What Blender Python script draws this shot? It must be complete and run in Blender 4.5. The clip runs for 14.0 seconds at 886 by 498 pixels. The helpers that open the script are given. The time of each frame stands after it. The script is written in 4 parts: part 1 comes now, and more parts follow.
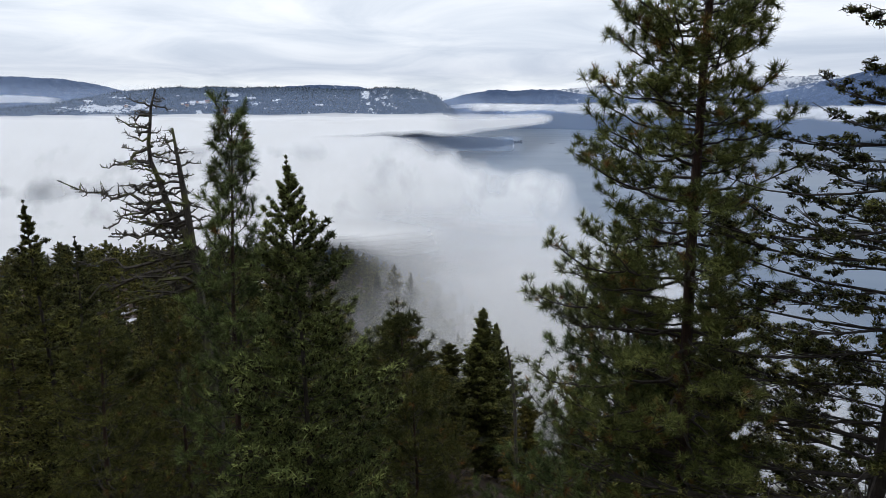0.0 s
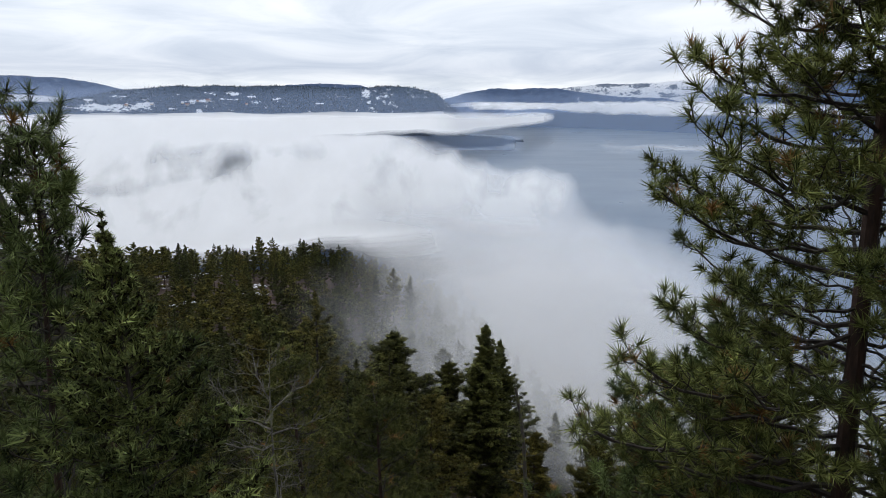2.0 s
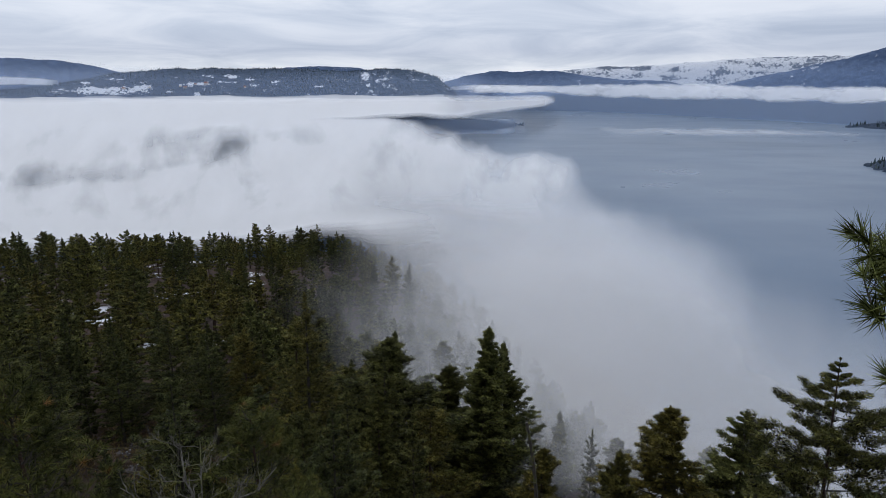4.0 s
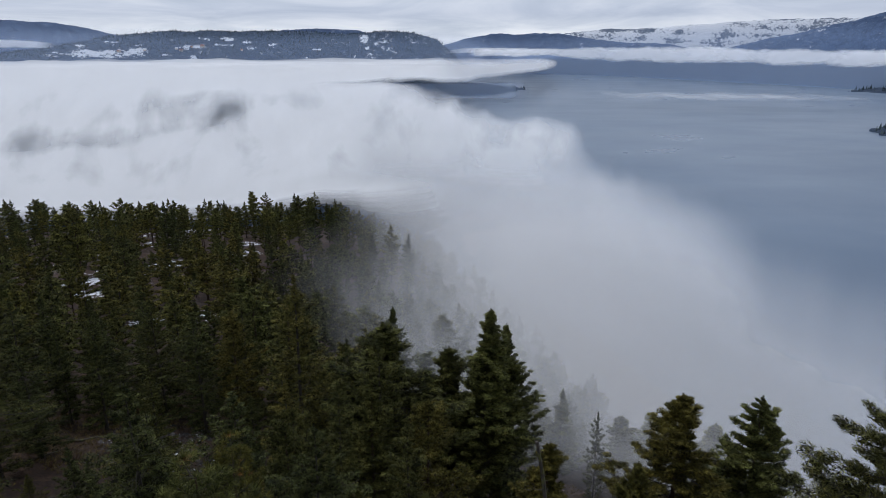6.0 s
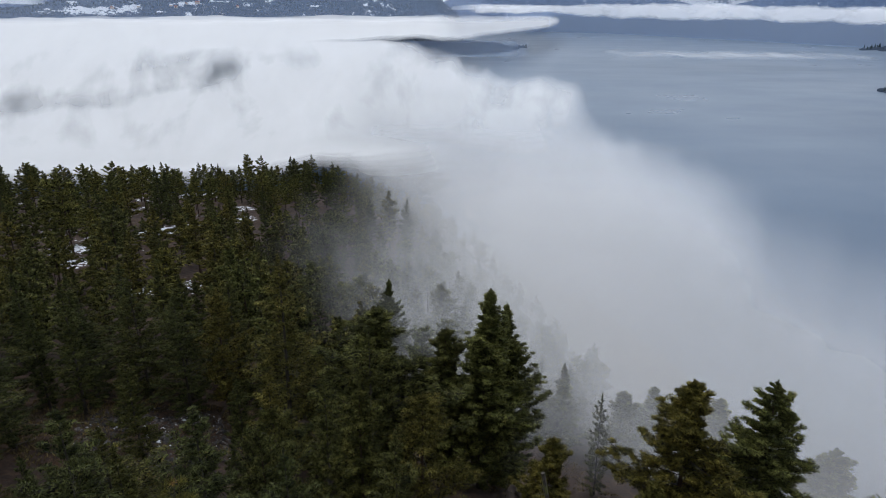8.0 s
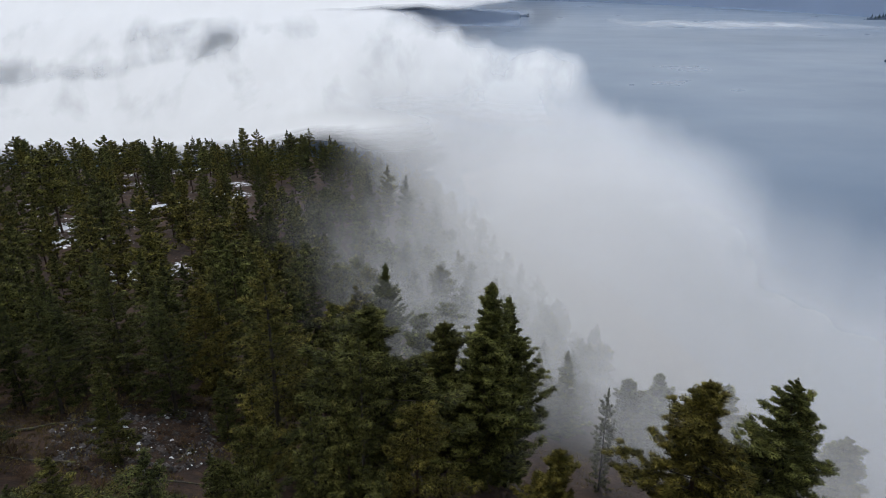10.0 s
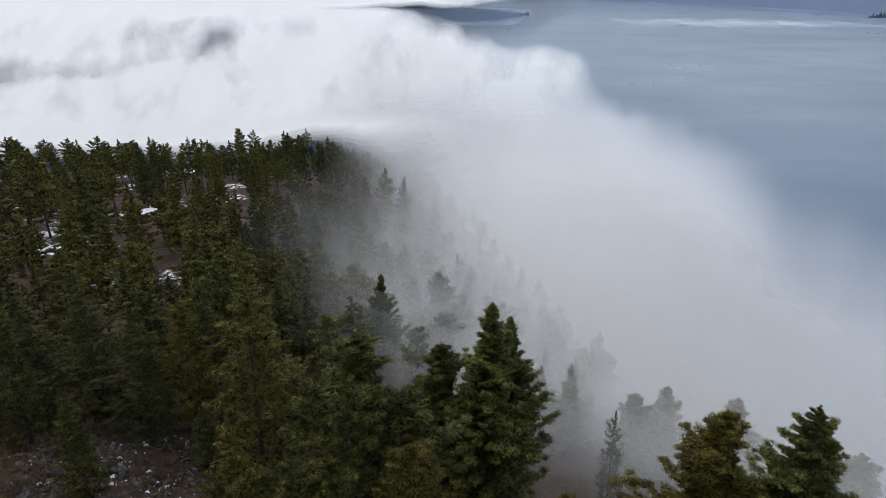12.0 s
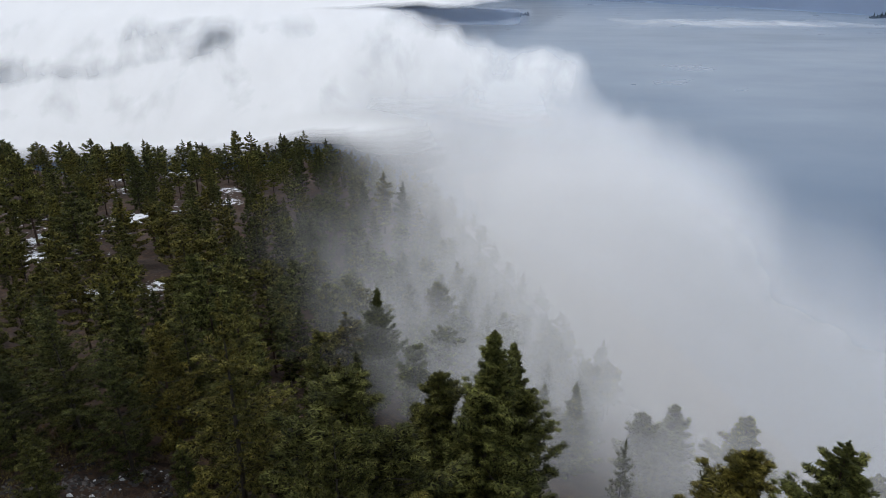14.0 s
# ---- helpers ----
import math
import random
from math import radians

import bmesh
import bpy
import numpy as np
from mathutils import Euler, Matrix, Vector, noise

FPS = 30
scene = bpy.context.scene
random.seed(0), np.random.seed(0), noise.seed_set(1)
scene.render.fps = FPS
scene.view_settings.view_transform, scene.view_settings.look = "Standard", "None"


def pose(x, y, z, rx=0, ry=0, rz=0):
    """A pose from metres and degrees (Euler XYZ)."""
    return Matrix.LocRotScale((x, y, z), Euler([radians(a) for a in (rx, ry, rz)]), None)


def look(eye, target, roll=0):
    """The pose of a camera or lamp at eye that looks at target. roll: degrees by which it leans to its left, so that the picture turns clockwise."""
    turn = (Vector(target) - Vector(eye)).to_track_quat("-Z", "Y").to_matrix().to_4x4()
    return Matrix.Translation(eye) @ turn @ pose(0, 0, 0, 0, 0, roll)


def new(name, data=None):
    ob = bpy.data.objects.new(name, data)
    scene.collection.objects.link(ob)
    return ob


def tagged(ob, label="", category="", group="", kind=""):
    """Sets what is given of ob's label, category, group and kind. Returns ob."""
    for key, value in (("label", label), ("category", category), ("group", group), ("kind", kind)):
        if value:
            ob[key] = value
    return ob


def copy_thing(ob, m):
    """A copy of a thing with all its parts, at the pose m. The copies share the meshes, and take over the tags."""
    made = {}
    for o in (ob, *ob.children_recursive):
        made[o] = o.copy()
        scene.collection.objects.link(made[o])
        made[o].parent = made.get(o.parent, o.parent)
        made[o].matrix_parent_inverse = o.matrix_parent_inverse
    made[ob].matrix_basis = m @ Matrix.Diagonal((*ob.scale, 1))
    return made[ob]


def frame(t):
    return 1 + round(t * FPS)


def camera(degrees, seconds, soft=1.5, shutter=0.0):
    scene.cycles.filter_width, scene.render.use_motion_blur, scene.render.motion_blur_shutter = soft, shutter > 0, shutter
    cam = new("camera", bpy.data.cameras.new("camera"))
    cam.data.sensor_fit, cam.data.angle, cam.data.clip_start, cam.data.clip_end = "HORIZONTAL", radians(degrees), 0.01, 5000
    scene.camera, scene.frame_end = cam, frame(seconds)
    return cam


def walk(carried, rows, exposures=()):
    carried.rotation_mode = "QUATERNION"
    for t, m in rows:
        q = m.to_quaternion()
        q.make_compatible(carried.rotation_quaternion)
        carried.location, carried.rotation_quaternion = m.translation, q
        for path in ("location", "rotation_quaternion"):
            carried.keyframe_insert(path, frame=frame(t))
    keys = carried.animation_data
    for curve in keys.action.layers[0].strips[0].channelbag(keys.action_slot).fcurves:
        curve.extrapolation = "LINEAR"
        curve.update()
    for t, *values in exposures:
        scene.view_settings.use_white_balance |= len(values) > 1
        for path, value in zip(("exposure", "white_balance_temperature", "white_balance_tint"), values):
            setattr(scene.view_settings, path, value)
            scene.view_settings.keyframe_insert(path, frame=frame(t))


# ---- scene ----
cam = camera(68.3, 14.0, soft=0.5)
METRES, EYE, TILT, LEAN, TURN = 45.0, 150.0, -12.6, 0.0, 0.0
ROWS = [
    (0.0, 0.0, 0.0, 0.0, -0.0, 0.0, 0.0),
    (0.5, 0.0017, 0.0341, 0.0079, 0.04, -0.01, -0.02),
    (1.0, 0.0032, 0.0805, 0.0188, 0.04, -0.04, -0.01),
    (1.5, 0.0045, 0.1316, 0.0304, 0.05, -0.07, 0.03),
    (2.0, 0.0056, 0.1844, 0.0418, 0.08, -0.11, 0.02),
    (4.5, 0.0055, 0.3644, 0.0909, 0.07, -2.14, 0.04),
    (5.0, 0.0059, 0.398, 0.0979, 0.08, -2.83, 0.03),
    (5.5, 0.007, 0.4308, 0.105, 0.08, -3.68, 0.02),
    (6.0, 0.008, 0.4637, 0.1127, 0.08, -4.55, 0.02),
    (6.5, 0.0099, 0.4963, 0.1204, 0.08, -5.4, -0.0),
    (7.0, 0.0126, 0.5295, 0.1279, 0.09, -6.28, 0.01),
    (7.5, 0.0157, 0.5619, 0.1349, 0.1, -7.15, 0.01),
    (8.0, 0.0179, 0.5947, 0.1418, 0.11, -7.96, -0.0),
    (10.5, 0.026, 0.7561, 0.1751, 0.16, -10.54, -0.03),
    (11.0, 0.0277, 0.7862, 0.181, 0.16, -10.54, -0.03),
    (11.5, 0.0298, 0.8165, 0.1871, 0.17, -10.52, -0.04),
    (12.0, 0.0319, 0.8477, 0.1935, 0.16, -10.54, -0.04),
    (12.5, 0.0327, 0.8795, 0.1993, 0.15, -10.53, -0.05),
    (13.0, 0.0339, 0.9125, 0.206, 0.16, -10.52, -0.06),
    (13.5, 0.035, 0.9438, 0.2138, 0.16, -10.52, -0.07),
    (14.0, 0.0351, 0.9741, 0.2204, 0.15, -10.54, -0.06),
]
walk(cam, [(t, pose(0, 0, EYE, TILT, LEAN, TURN) @ pose(METRES * x, METRES * y, METRES * z, 90 + pitch, roll, yaw)) for t, x, y, z, yaw, pitch, roll in ROWS],
     [(0.0, 0.0, 6600, 10), (2.0, 0.03, 6580, 10), (4.5, -0.31, 6300, 12), (5.5, -0.31, 6280, 12), (8.0, -0.03, 6480, 10), (10.5, 0.1, 6620, 10), (14.0, 0.12, 6620, 10)])

# ---- world, sun ----
world = bpy.data.worlds.new("world")
scene.world = world
world.use_nodes = True
wn, wl = world.node_tree.nodes, world.node_tree.links
wn.clear()


def node(tree, kind, **values):
    n = tree.nodes.new(kind)
    for k, v in values.items():
        if k in n.inputs:
            n.inputs[k].default_value = v
    return n


def math_node(tree, op, a, b=None, clamp=False):
    n = tree.nodes.new("ShaderNodeMath")
    n.operation, n.use_clamp = op, clamp
    for i, v in enumerate((a, b)):
        if v is None:
            continue
        if isinstance(v, (int, float)):
            n.inputs[i].default_value = v
        else:
            tree.links.new(v, n.inputs[i])
    return n.outputs[0]


def ramp_node(tree, fac, stops):
    n = tree.nodes.new("ShaderNodeValToRGB")
    e = n.color_ramp.elements
    while len(e) < len(stops):
        e.new(0.5)
    for el, (p, c) in zip(e, stops):
        el.position = p
        el.color = (*c, 1) if len(c) == 3 else c
    tree.links.new(fac, n.inputs[0])
    return n.outputs[0]


def mix_colour(tree, fac, a, b, blend="MIX"):
    n = tree.nodes.new("ShaderNodeMix")
    n.data_type, n.blend_type = "RGBA", blend
    for sock, v in ((n.inputs[0], fac), (n.inputs[6], a), (n.inputs[7], b)):
        if isinstance(v, (int, float)):
            sock.default_value = v
        elif isinstance(v, tuple):
            sock.default_value = (*v, 1)
        else:
            tree.links.new(v, sock)
    return n.outputs[2]


SUN_EL, SUN_AZ = 58.0, -60.0
wt = world.node_tree
sky = wn.new("ShaderNodeTexSky")
sky.sky_type, sky.sun_disc = "NISHITA", False
sky.sun_elevation, sky.sun_rotation = radians(SUN_EL), radians(SUN_AZ)
co = wn.new("ShaderNodeTexCoord")
sep = wn.new("ShaderNodeSeparateXYZ")
wl.new(co.outputs["Generated"], sep.inputs[0])
# a cloud deck seen from below: directions are laid onto a level sheet
zz = math_node(wt, "ADD", math_node(wt, "MAXIMUM", sep.outputs[2], 0.0), 0.11)
u = math_node(wt, "DIVIDE", sep.outputs[0], zz)
v = math_node(wt, "DIVIDE", sep.outputs[1], zz)
cmb = wn.new("ShaderNodeCombineXYZ")
wl.new(u, cmb.inputs[0]), wl.new(v, cmb.inputs[1])
cl = node(wt, "ShaderNodeTexNoise", Scale=0.75, Detail=7.0, Roughness=0.56, Distortion=0.7)
wl.new(cmb.outputs[0], cl.inputs["Vector"])
clouds = ramp_node(wt, cl.outputs["Fac"], [(0.30, (0.56, 0.61, 0.70)), (0.48, (0.72, 0.755, 0.82)), (0.62, (0.86, 0.875, 0.91)), (0.8, (0.95, 0.95, 0.97))])
# thicker and greyer low down, a paler break just above the hills
band = ramp_node(wt, sep.outputs[2], [(0.0, (1.0, 1.0, 1.0)), (0.022, (1.06, 1.05, 1.02)), (0.045, (0.78, 0.80, 0.85)), (0.09, (0.92, 0.93, 0.95)), (0.16, (1.06, 1.05, 1.03)), (0.4, (0.95, 0.96, 0.98))])
clouds = mix_colour(wt, 1.0, mix_colour(wt, 1.0, clouds, band, "MULTIPLY"), (0.965, 1.0, 1.04), "MULTIPLY")
skys = mix_colour(wt, 1.0, sky.outputs[0], (0.09, 0.09, 0.09), "MULTIPLY")
bg = wn.new("ShaderNodeBackground")
wl.new(mix_colour(wt, 0.9, skys, clouds), bg.inputs[0])
bg.inputs[1].default_value = 1.2
scene.cycles.transparent_max_bounces = 24
wo = wn.new("ShaderNodeOutputWorld")
wl.new(bg.outputs[0], wo.inputs[0])

sun = new("sun", bpy.data.lights.new("sun", "SUN"))
sun.data.energy, sun.data.angle, sun.data.color = 1.1, radians(25), (1.0, 0.97, 0.92)
sun.matrix_world = look((0, 0, 0), (-math.sin(radians(SUN_AZ)), -math.cos(radians(SUN_AZ)), -math.tan(radians(SUN_EL))))

# ---- materials ----


def material(name, rough=0.8):
    m = bpy.data.materials.new(name)
    m.use_nodes = True
    b = m.node_tree.nodes["Principled BSDF"]
    b.inputs["Roughness"].default_value = rough
    return m, m.node_tree, b


def noise_of(tree, scale, detail=4.0, rough=0.55, coord="Object", distort=0.0, stretch=None):
    c = tree.nodes.new("ShaderNodeTexCoord").outputs[coord]
    if stretch:
        mp = tree.nodes.new("ShaderNodeMapping")
        mp.inputs["Scale"].default_value = stretch
        tree.links.new(c, mp.inputs[0])
        c = mp.outputs[0]
    n = node(tree, "ShaderNodeTexNoise", Scale=scale, Detail=detail, Roughness=rough, Distortion=distort)
    tree.links.new(c, n.inputs["Vector"])
    return n.outputs["Fac"]


def bump_on(tree, bsdf, height, strength, distance):
    n = node(tree, "ShaderNodeBump", Strength=strength, Distance=distance)
    tree.links.new(height, n.inputs["Height"])
    tree.links.new(n.outputs[0], bsdf.inputs["Normal"])


def foliage(name, dark, mid, dry, scale=0.9):
    m, t, b = material(name, 0.65)
    geo = t.nodes.new("ShaderNodeNewGeometry")
    info = t.nodes.new("ShaderNodeObjectInfo")
    isl = ramp_node(t, geo.outputs["Random Per Island"], [(0.0, dark), (0.4, tuple(0.62 * v_ for v_ in mid)), (0.75, tuple(1.1 * v_ for v_ in mid)), (0.96, tuple(1.5 * v_ for v_ in mid)), (1.0, dry)])
    big = ramp_node(t, noise_of(t, scale, 3.0), [(0.32, (0.34, 0.37, 0.35)), (0.68, (1.6, 1.5, 1.3))])
    tint = ramp_node(t, info.outputs["Random"], [(0.0, (0.74, 0.82, 0.78)), (0.35, (0.95, 1.0, 0.9)), (0.7, (1.08, 1.05, 0.85)), (1.0, (1.18, 1.08, 0.8))])
    c = mix_colour(t, 1.0, mix_colour(t, 1.0, isl, big, "MULTIPLY"), tint, "MULTIPLY")
    t.links.new(c, b.inputs["Base Color"])
    b.inputs["Specular IOR Level"].default_value = 0.08
    return m


M_PINE = foliage("pine_needles", (0.008, 0.011, 0.004), (0.130, 0.134, 0.046), (0.14, 0.10, 0.03))
M_LONG = foliage("long_pine_needles", (0.016, 0.024, 0.012), (0.175, 0.215, 0.092), (0.13, 0.11, 0.04))
M_FIR = foliage("fir_needles", (0.008, 0.011, 0.004), (0.080, 0.087, 0.033), (0.11, 0.08, 0.025))
M_OLIVE = foliage("olive_needles", (0.008, 0.008, 0.003), (0.112, 0.110, 0.037), (0.15, 0.105, 0.03))
# near-black foliage colour that paints the shade inside the crowns
M_INNER_SHADE = foliage("inner_crown_shade", (0.006, 0.006, 0.004), (0.020, 0.018, 0.010), (0.04, 0.03, 0.02))
M_DRY = foliage("dry_needles", (0.14, 0.07, 0.03), (0.24, 0.14, 0.06), (0.3, 0.2, 0.09))
M_TWIGS = foliage("bare_twigs", (0.07, 0.045, 0.038), (0.13, 0.085, 0.07), (0.2, 0.15, 0.11))
M_GRASS = foliage("dry_grass", (0.12, 0.09, 0.045), (0.22, 0.17, 0.085), (0.33, 0.27, 0.15))


def bark(name, lo, hi, moss=None):
    m, t, b = material(name, 0.9)
    n = noise_of(t, 9.0, 6.0, 0.65, stretch=(1, 1, 0.25))
    c = ramp_node(t, n, [(0.32, lo), (0.68, hi)])
    if moss:
        f = ramp_node(t, noise_of(t, 1.6, 5.0, 0.6), [(0.52, (0, 0, 0)), (0.62, (1, 1, 1))])
        c = mix_colour(t, f, c, moss)
    t.links.new(c, b.inputs["Base Color"])
    bump_on(t, b, n, 0.8, 0.04)
    return m


M_BARK = bark("red_brown_bark", (0.018, 0.012, 0.009), (0.075, 0.040, 0.027))
M_BARK_GREY = bark("grey_brown_bark", (0.020, 0.017, 0.014), (0.066, 0.054, 0.044))
M_PALE = bark("bleached_lichen_wood", (0.03, 0.027, 0.023), (0.20, 0.185, 0.155), (0.15, 0.155, 0.05))
M_DEAD = bark("weathered_dead_wood", (0.024, 0.02, 0.016), (0.105, 0.09, 0.072), (0.11, 0.115, 0.036))

# hillside: brown litter, dry grass, stones and snow lying in patches
M_GROUND, t, b = material("hillside_ground", 0.95)
litter = ramp_node(t, noise_of(t, 0.9, 8.0, 0.7), [(0.3, (0.010, 0.0065, 0.004)), (0.5, (0.036, 0.0185, 0.0105)), (0.7, (0.086, 0.050, 0.025))])
broad = ramp_node(t, noise_of(t, 0.06, 3.0), [(0.35, (0.7, 0.62, 0.58)), (0.65, (1.15, 1.1, 1.0))])
c = mix_colour(t, 1.0, litter, broad, "MULTIPLY")
att = t.nodes.new("ShaderNodeAttribute")
att.attribute_name = "snow"
snow_n = math_node(t, "ADD", math_node(t, "MULTIPLY", noise_of(t, 0.55, 8.0, 0.68), 0.75), math_node(t, "MULTIPLY", att.outputs["Fac"], 0.27))
snowf = ramp_node(t, snow_n, [(0.69, (0, 0, 0)), (0.735, (1, 1, 1))])
t.links.new(mix_colour(t, snowf, c, (0.74, 0.76, 0.80)), b.inputs["Base Color"])
bump_on(t, b, noise_of(t, 2.5, 8.0, 0.7), 0.7, 0.25)

M_ROCK, t, b = material("scree_stone", 0.9)
rc = ramp_node(t, t.nodes.new("ShaderNodeNewGeometry").outputs["Random Per Island"], [(0.0, (0.02, 0.018, 0.018)), (0.6, (0.065, 0.057, 0.056)), (0.94, (0.14, 0.125, 0.12)), (0.97, (0.6, 0.62, 0.65)), (1.0, (0.7, 0.72, 0.75))])
t.links.new(mix_colour(t, 1.0, rc, ramp_node(t, noise_of(t, 6.0, 5.0), [(0.3, (0.7, 0.7, 0.7)), (0.7, (1.2, 1.2, 1.2))]), "MULTIPLY"), b.inputs["Base Color"])

M_WATER, t, b = material("lake_water", 0.12)
b.inputs["IOR"].default_value = 1.33
wc = ramp_node(t, noise_of(t, 0.004, 4.0), [(0.35, (0.070, 0.116, 0.182)), (0.65, (0.092, 0.142, 0.212))])
t.links.new(wc, b.inputs["Base Color"])
t.links.new(math_node(t, "ADD", math_node(t, "MULTIPLY", noise_of(t, 0.004, 5.0, coord="Object", stretch=(1, 1.6, 1)), 0.22), 0.2), b.inputs["Roughness"])
bump_on(t, b, noise_of(t, 0.5, 3.0), 0.08, 0.25)


def hill_material(name, hazed_forest, hazed_forest2, snow, amount, scale):
    m, t, b = material(name, 0.95)
    f = ramp_node(t, noise_of(t, scale * 5, 8.0, 0.75), [(0.35, hazed_forest), (0.65, hazed_forest2)])
    n1 = noise_of(t, scale, 9.0, 0.72, distort=0.6, stretch=(1, 1, 2.0))
    n2 = noise_of(t, scale * 7, 5.0, 0.75)
    a = t.nodes.new("ShaderNodeAttribute")
    a.attribute_name = "snow"
    s = math_node(t, "ADD", math_node(t, "ADD", math_node(t, "MULTIPLY", n1, 0.5), math_node(t, "MULTIPLY", n2, 0.5)), math_node(t, "MULTIPLY", a.outputs["Fac"], 0.3))
    k = ramp_node(t, s, [(amount, (0, 0, 0)), (amount + 0.05, (1, 1, 1))])
    t.links.new(mix_colour(t, k, f, snow), b.inputs["Base Color"])
    bump_on(t, b, n2, 0.9, 14.0)
    return m


# distance haze is painted in: the forest colours of all four are blued
M_HILL = hill_material("hazed_wooded_hill", (0.020, 0.040, 0.076), (0.060, 0.095, 0.156), (0.68, 0.71, 0.76), 0.568, 0.006)
M_BLUE = hill_material("haze_blue_hill", (0.024, 0.050, 0.110), (0.080, 0.126, 0.226), (0.62, 0.66, 0.72), 0.585, 0.006)
M_SNOWY = hill_material("hazed_snowy_mountain", (0.09, 0.12, 0.18), (0.2, 0.235, 0.29), (0.72, 0.745, 0.79), 0.505, 0.008)
M_SHORE = hill_material("hazed_wooded_shore", (0.028, 0.050, 0.088), (0.066, 0.100, 0.155), (0.3, 0.33, 0.37), 0.66, 0.02)


# needles blued to go with the hills, haze put into their colour
M_HAZED_WOOD = foliage("hazed_far_conifers", (0.014, 0.024, 0.036), (0.042, 0.064, 0.090), (0.07, 0.09, 0.12), 0.004)
M_WALLS, t, b = material("painted_wall_boards", 0.8)
t.links.new(ramp_node(t, noise_of(t, 0.8, 4.0), [(0.3, (0.36, 0.29, 0.23)), (0.7, (0.52, 0.45, 0.38))]), b.inputs["Base Color"])
M_ROOF_RED, t, b = material("red_brown_roofing", 0.8)
t.links.new(ramp_node(t, noise_of(t, 0.9, 4.0), [(0.3, (0.20, 0.07, 0.05)), (0.7, (0.30, 0.12, 0.09))]), b.inputs["Base Color"])
M_ROOF_SNOW, t, b = material("snow_on_roofing", 0.8)
t.links.new(ramp_node(t, noise_of(t, 0.7, 4.0), [(0.3, (0.55, 0.57, 0.6)), (0.7, (0.78, 0.8, 0.84))]), b.inputs["Base Color"])


def fog_material(name, scale, stretch=(1, 1, 1), lo=0.35, hi=0.65, colour=(0.44, 0.44, 0.438), drift=False):
    """Droplet cloud: white scattering sheet whose thickness is the mesh's cover, broken up by billows."""
    m = bpy.data.materials.new(name)
    m.use_nodes = True
    t = m.node_tree
    t.nodes.clear()
    a = t.nodes.new("ShaderNodeAttribute")
    a.attribute_name = "cover"
    s = t.nodes.new("ShaderNodeAttribute")
    s.attribute_name = "wisp"
    if drift:
        cv = t.nodes.new("ShaderNodeCombineXYZ")
        for i, key in enumerate(("drift_across", "drift_deep")):
            at_ = t.nodes.new("ShaderNodeAttribute")
            at_.attribute_name = key
            t.links.new(at_.outputs["Fac"], cv.inputs[i])
        nz = node(t, "ShaderNodeTexNoise", Scale=scale, Detail=5.0, Roughness=0.5, Distortion=0.3)
        t.links.new(cv.outputs[0], nz.inputs["Vector"])
        n1 = nz.outputs["Fac"]
    else:
        n1 = noise_of(t, scale, 6.0, 0.52, distort=0.5, stretch=stretch)
    ed = t.nodes.new("ShaderNodeAttribute")
    ed.attribute_name = "edge"
    w = math_node(t, "MULTIPLY", math_node(t, "SUBTRACT", n1, 0.5), s.outputs["Fac"])
    e = math_node(t, "ADD", ed.outputs["Fac"], math_node(t, "MULTIPLY", w, 1.5))
    e = math_node(t, "DIVIDE", math_node(t, "SUBTRACT", e, 0.12), 0.8, clamp=True)
    e = math_node(t, "MINIMUM", e, math_node(t, "MULTIPLY", math_node(t, "SUBTRACT", ed.outputs["Fac"], 0.02), 4.0, clamp=True))
    f = math_node(t, "MULTIPLY", math_node(t, "MULTIPLY", a.outputs["Fac"], e), math_node(t, "ADD", math_node(t, "MULTIPLY", w, 0.4), 1.0), clamp=True)
    d = t.nodes.new("ShaderNodeBsdfDiffuse")
    d.inputs[0].default_value = (*colour, 1)
    sheen = node(t, "ShaderNodeBsdfSheen", Roughness=0.5)
    sheen.inputs["Color"].default_value = (0.42, 0.42, 0.43, 1)
    mx = t.nodes.new("ShaderNodeAddShader")
    through_it = t.nodes.new("ShaderNodeBsdfTranslucent")
    through_it.inputs[0].default_value = (0.43, 0.43, 0.428, 1)
    both = t.nodes.new("ShaderNodeAddShader")
    t.links.new(d.outputs[0], both.inputs[0]), t.links.new(through_it.outputs[0], both.inputs[1])
    t.links.new(both.outputs[0], mx.inputs[0]), t.links.new(sheen.outputs[0], mx.inputs[1])
    tr = t.nodes.new("ShaderNodeBsdfTransparent")
    o = t.nodes.new("ShaderNodeMixShader")
    t.links.new(f, o.inputs[0]), t.links.new(tr.outputs[0], o.inputs[1]), t.links.new(mx.outputs[0], o.inputs[2])
    out = t.nodes.new("ShaderNodeOutputMaterial")
    t.links.new(o.outputs[0], out.inputs[0])
    return m


M_FOG = fog_material("low_cloud", 0.011, drift=True)
M_STREAK = fog_material("streak_sheet", 0.012, (1, 0.3, 1))
M_BAND = fog_material("cloud_band", 0.006, (1, 1, 2.5), colour=(0.66, 0.66, 0.67))
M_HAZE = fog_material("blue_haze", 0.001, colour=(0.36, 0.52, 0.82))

# ---- building helpers ----


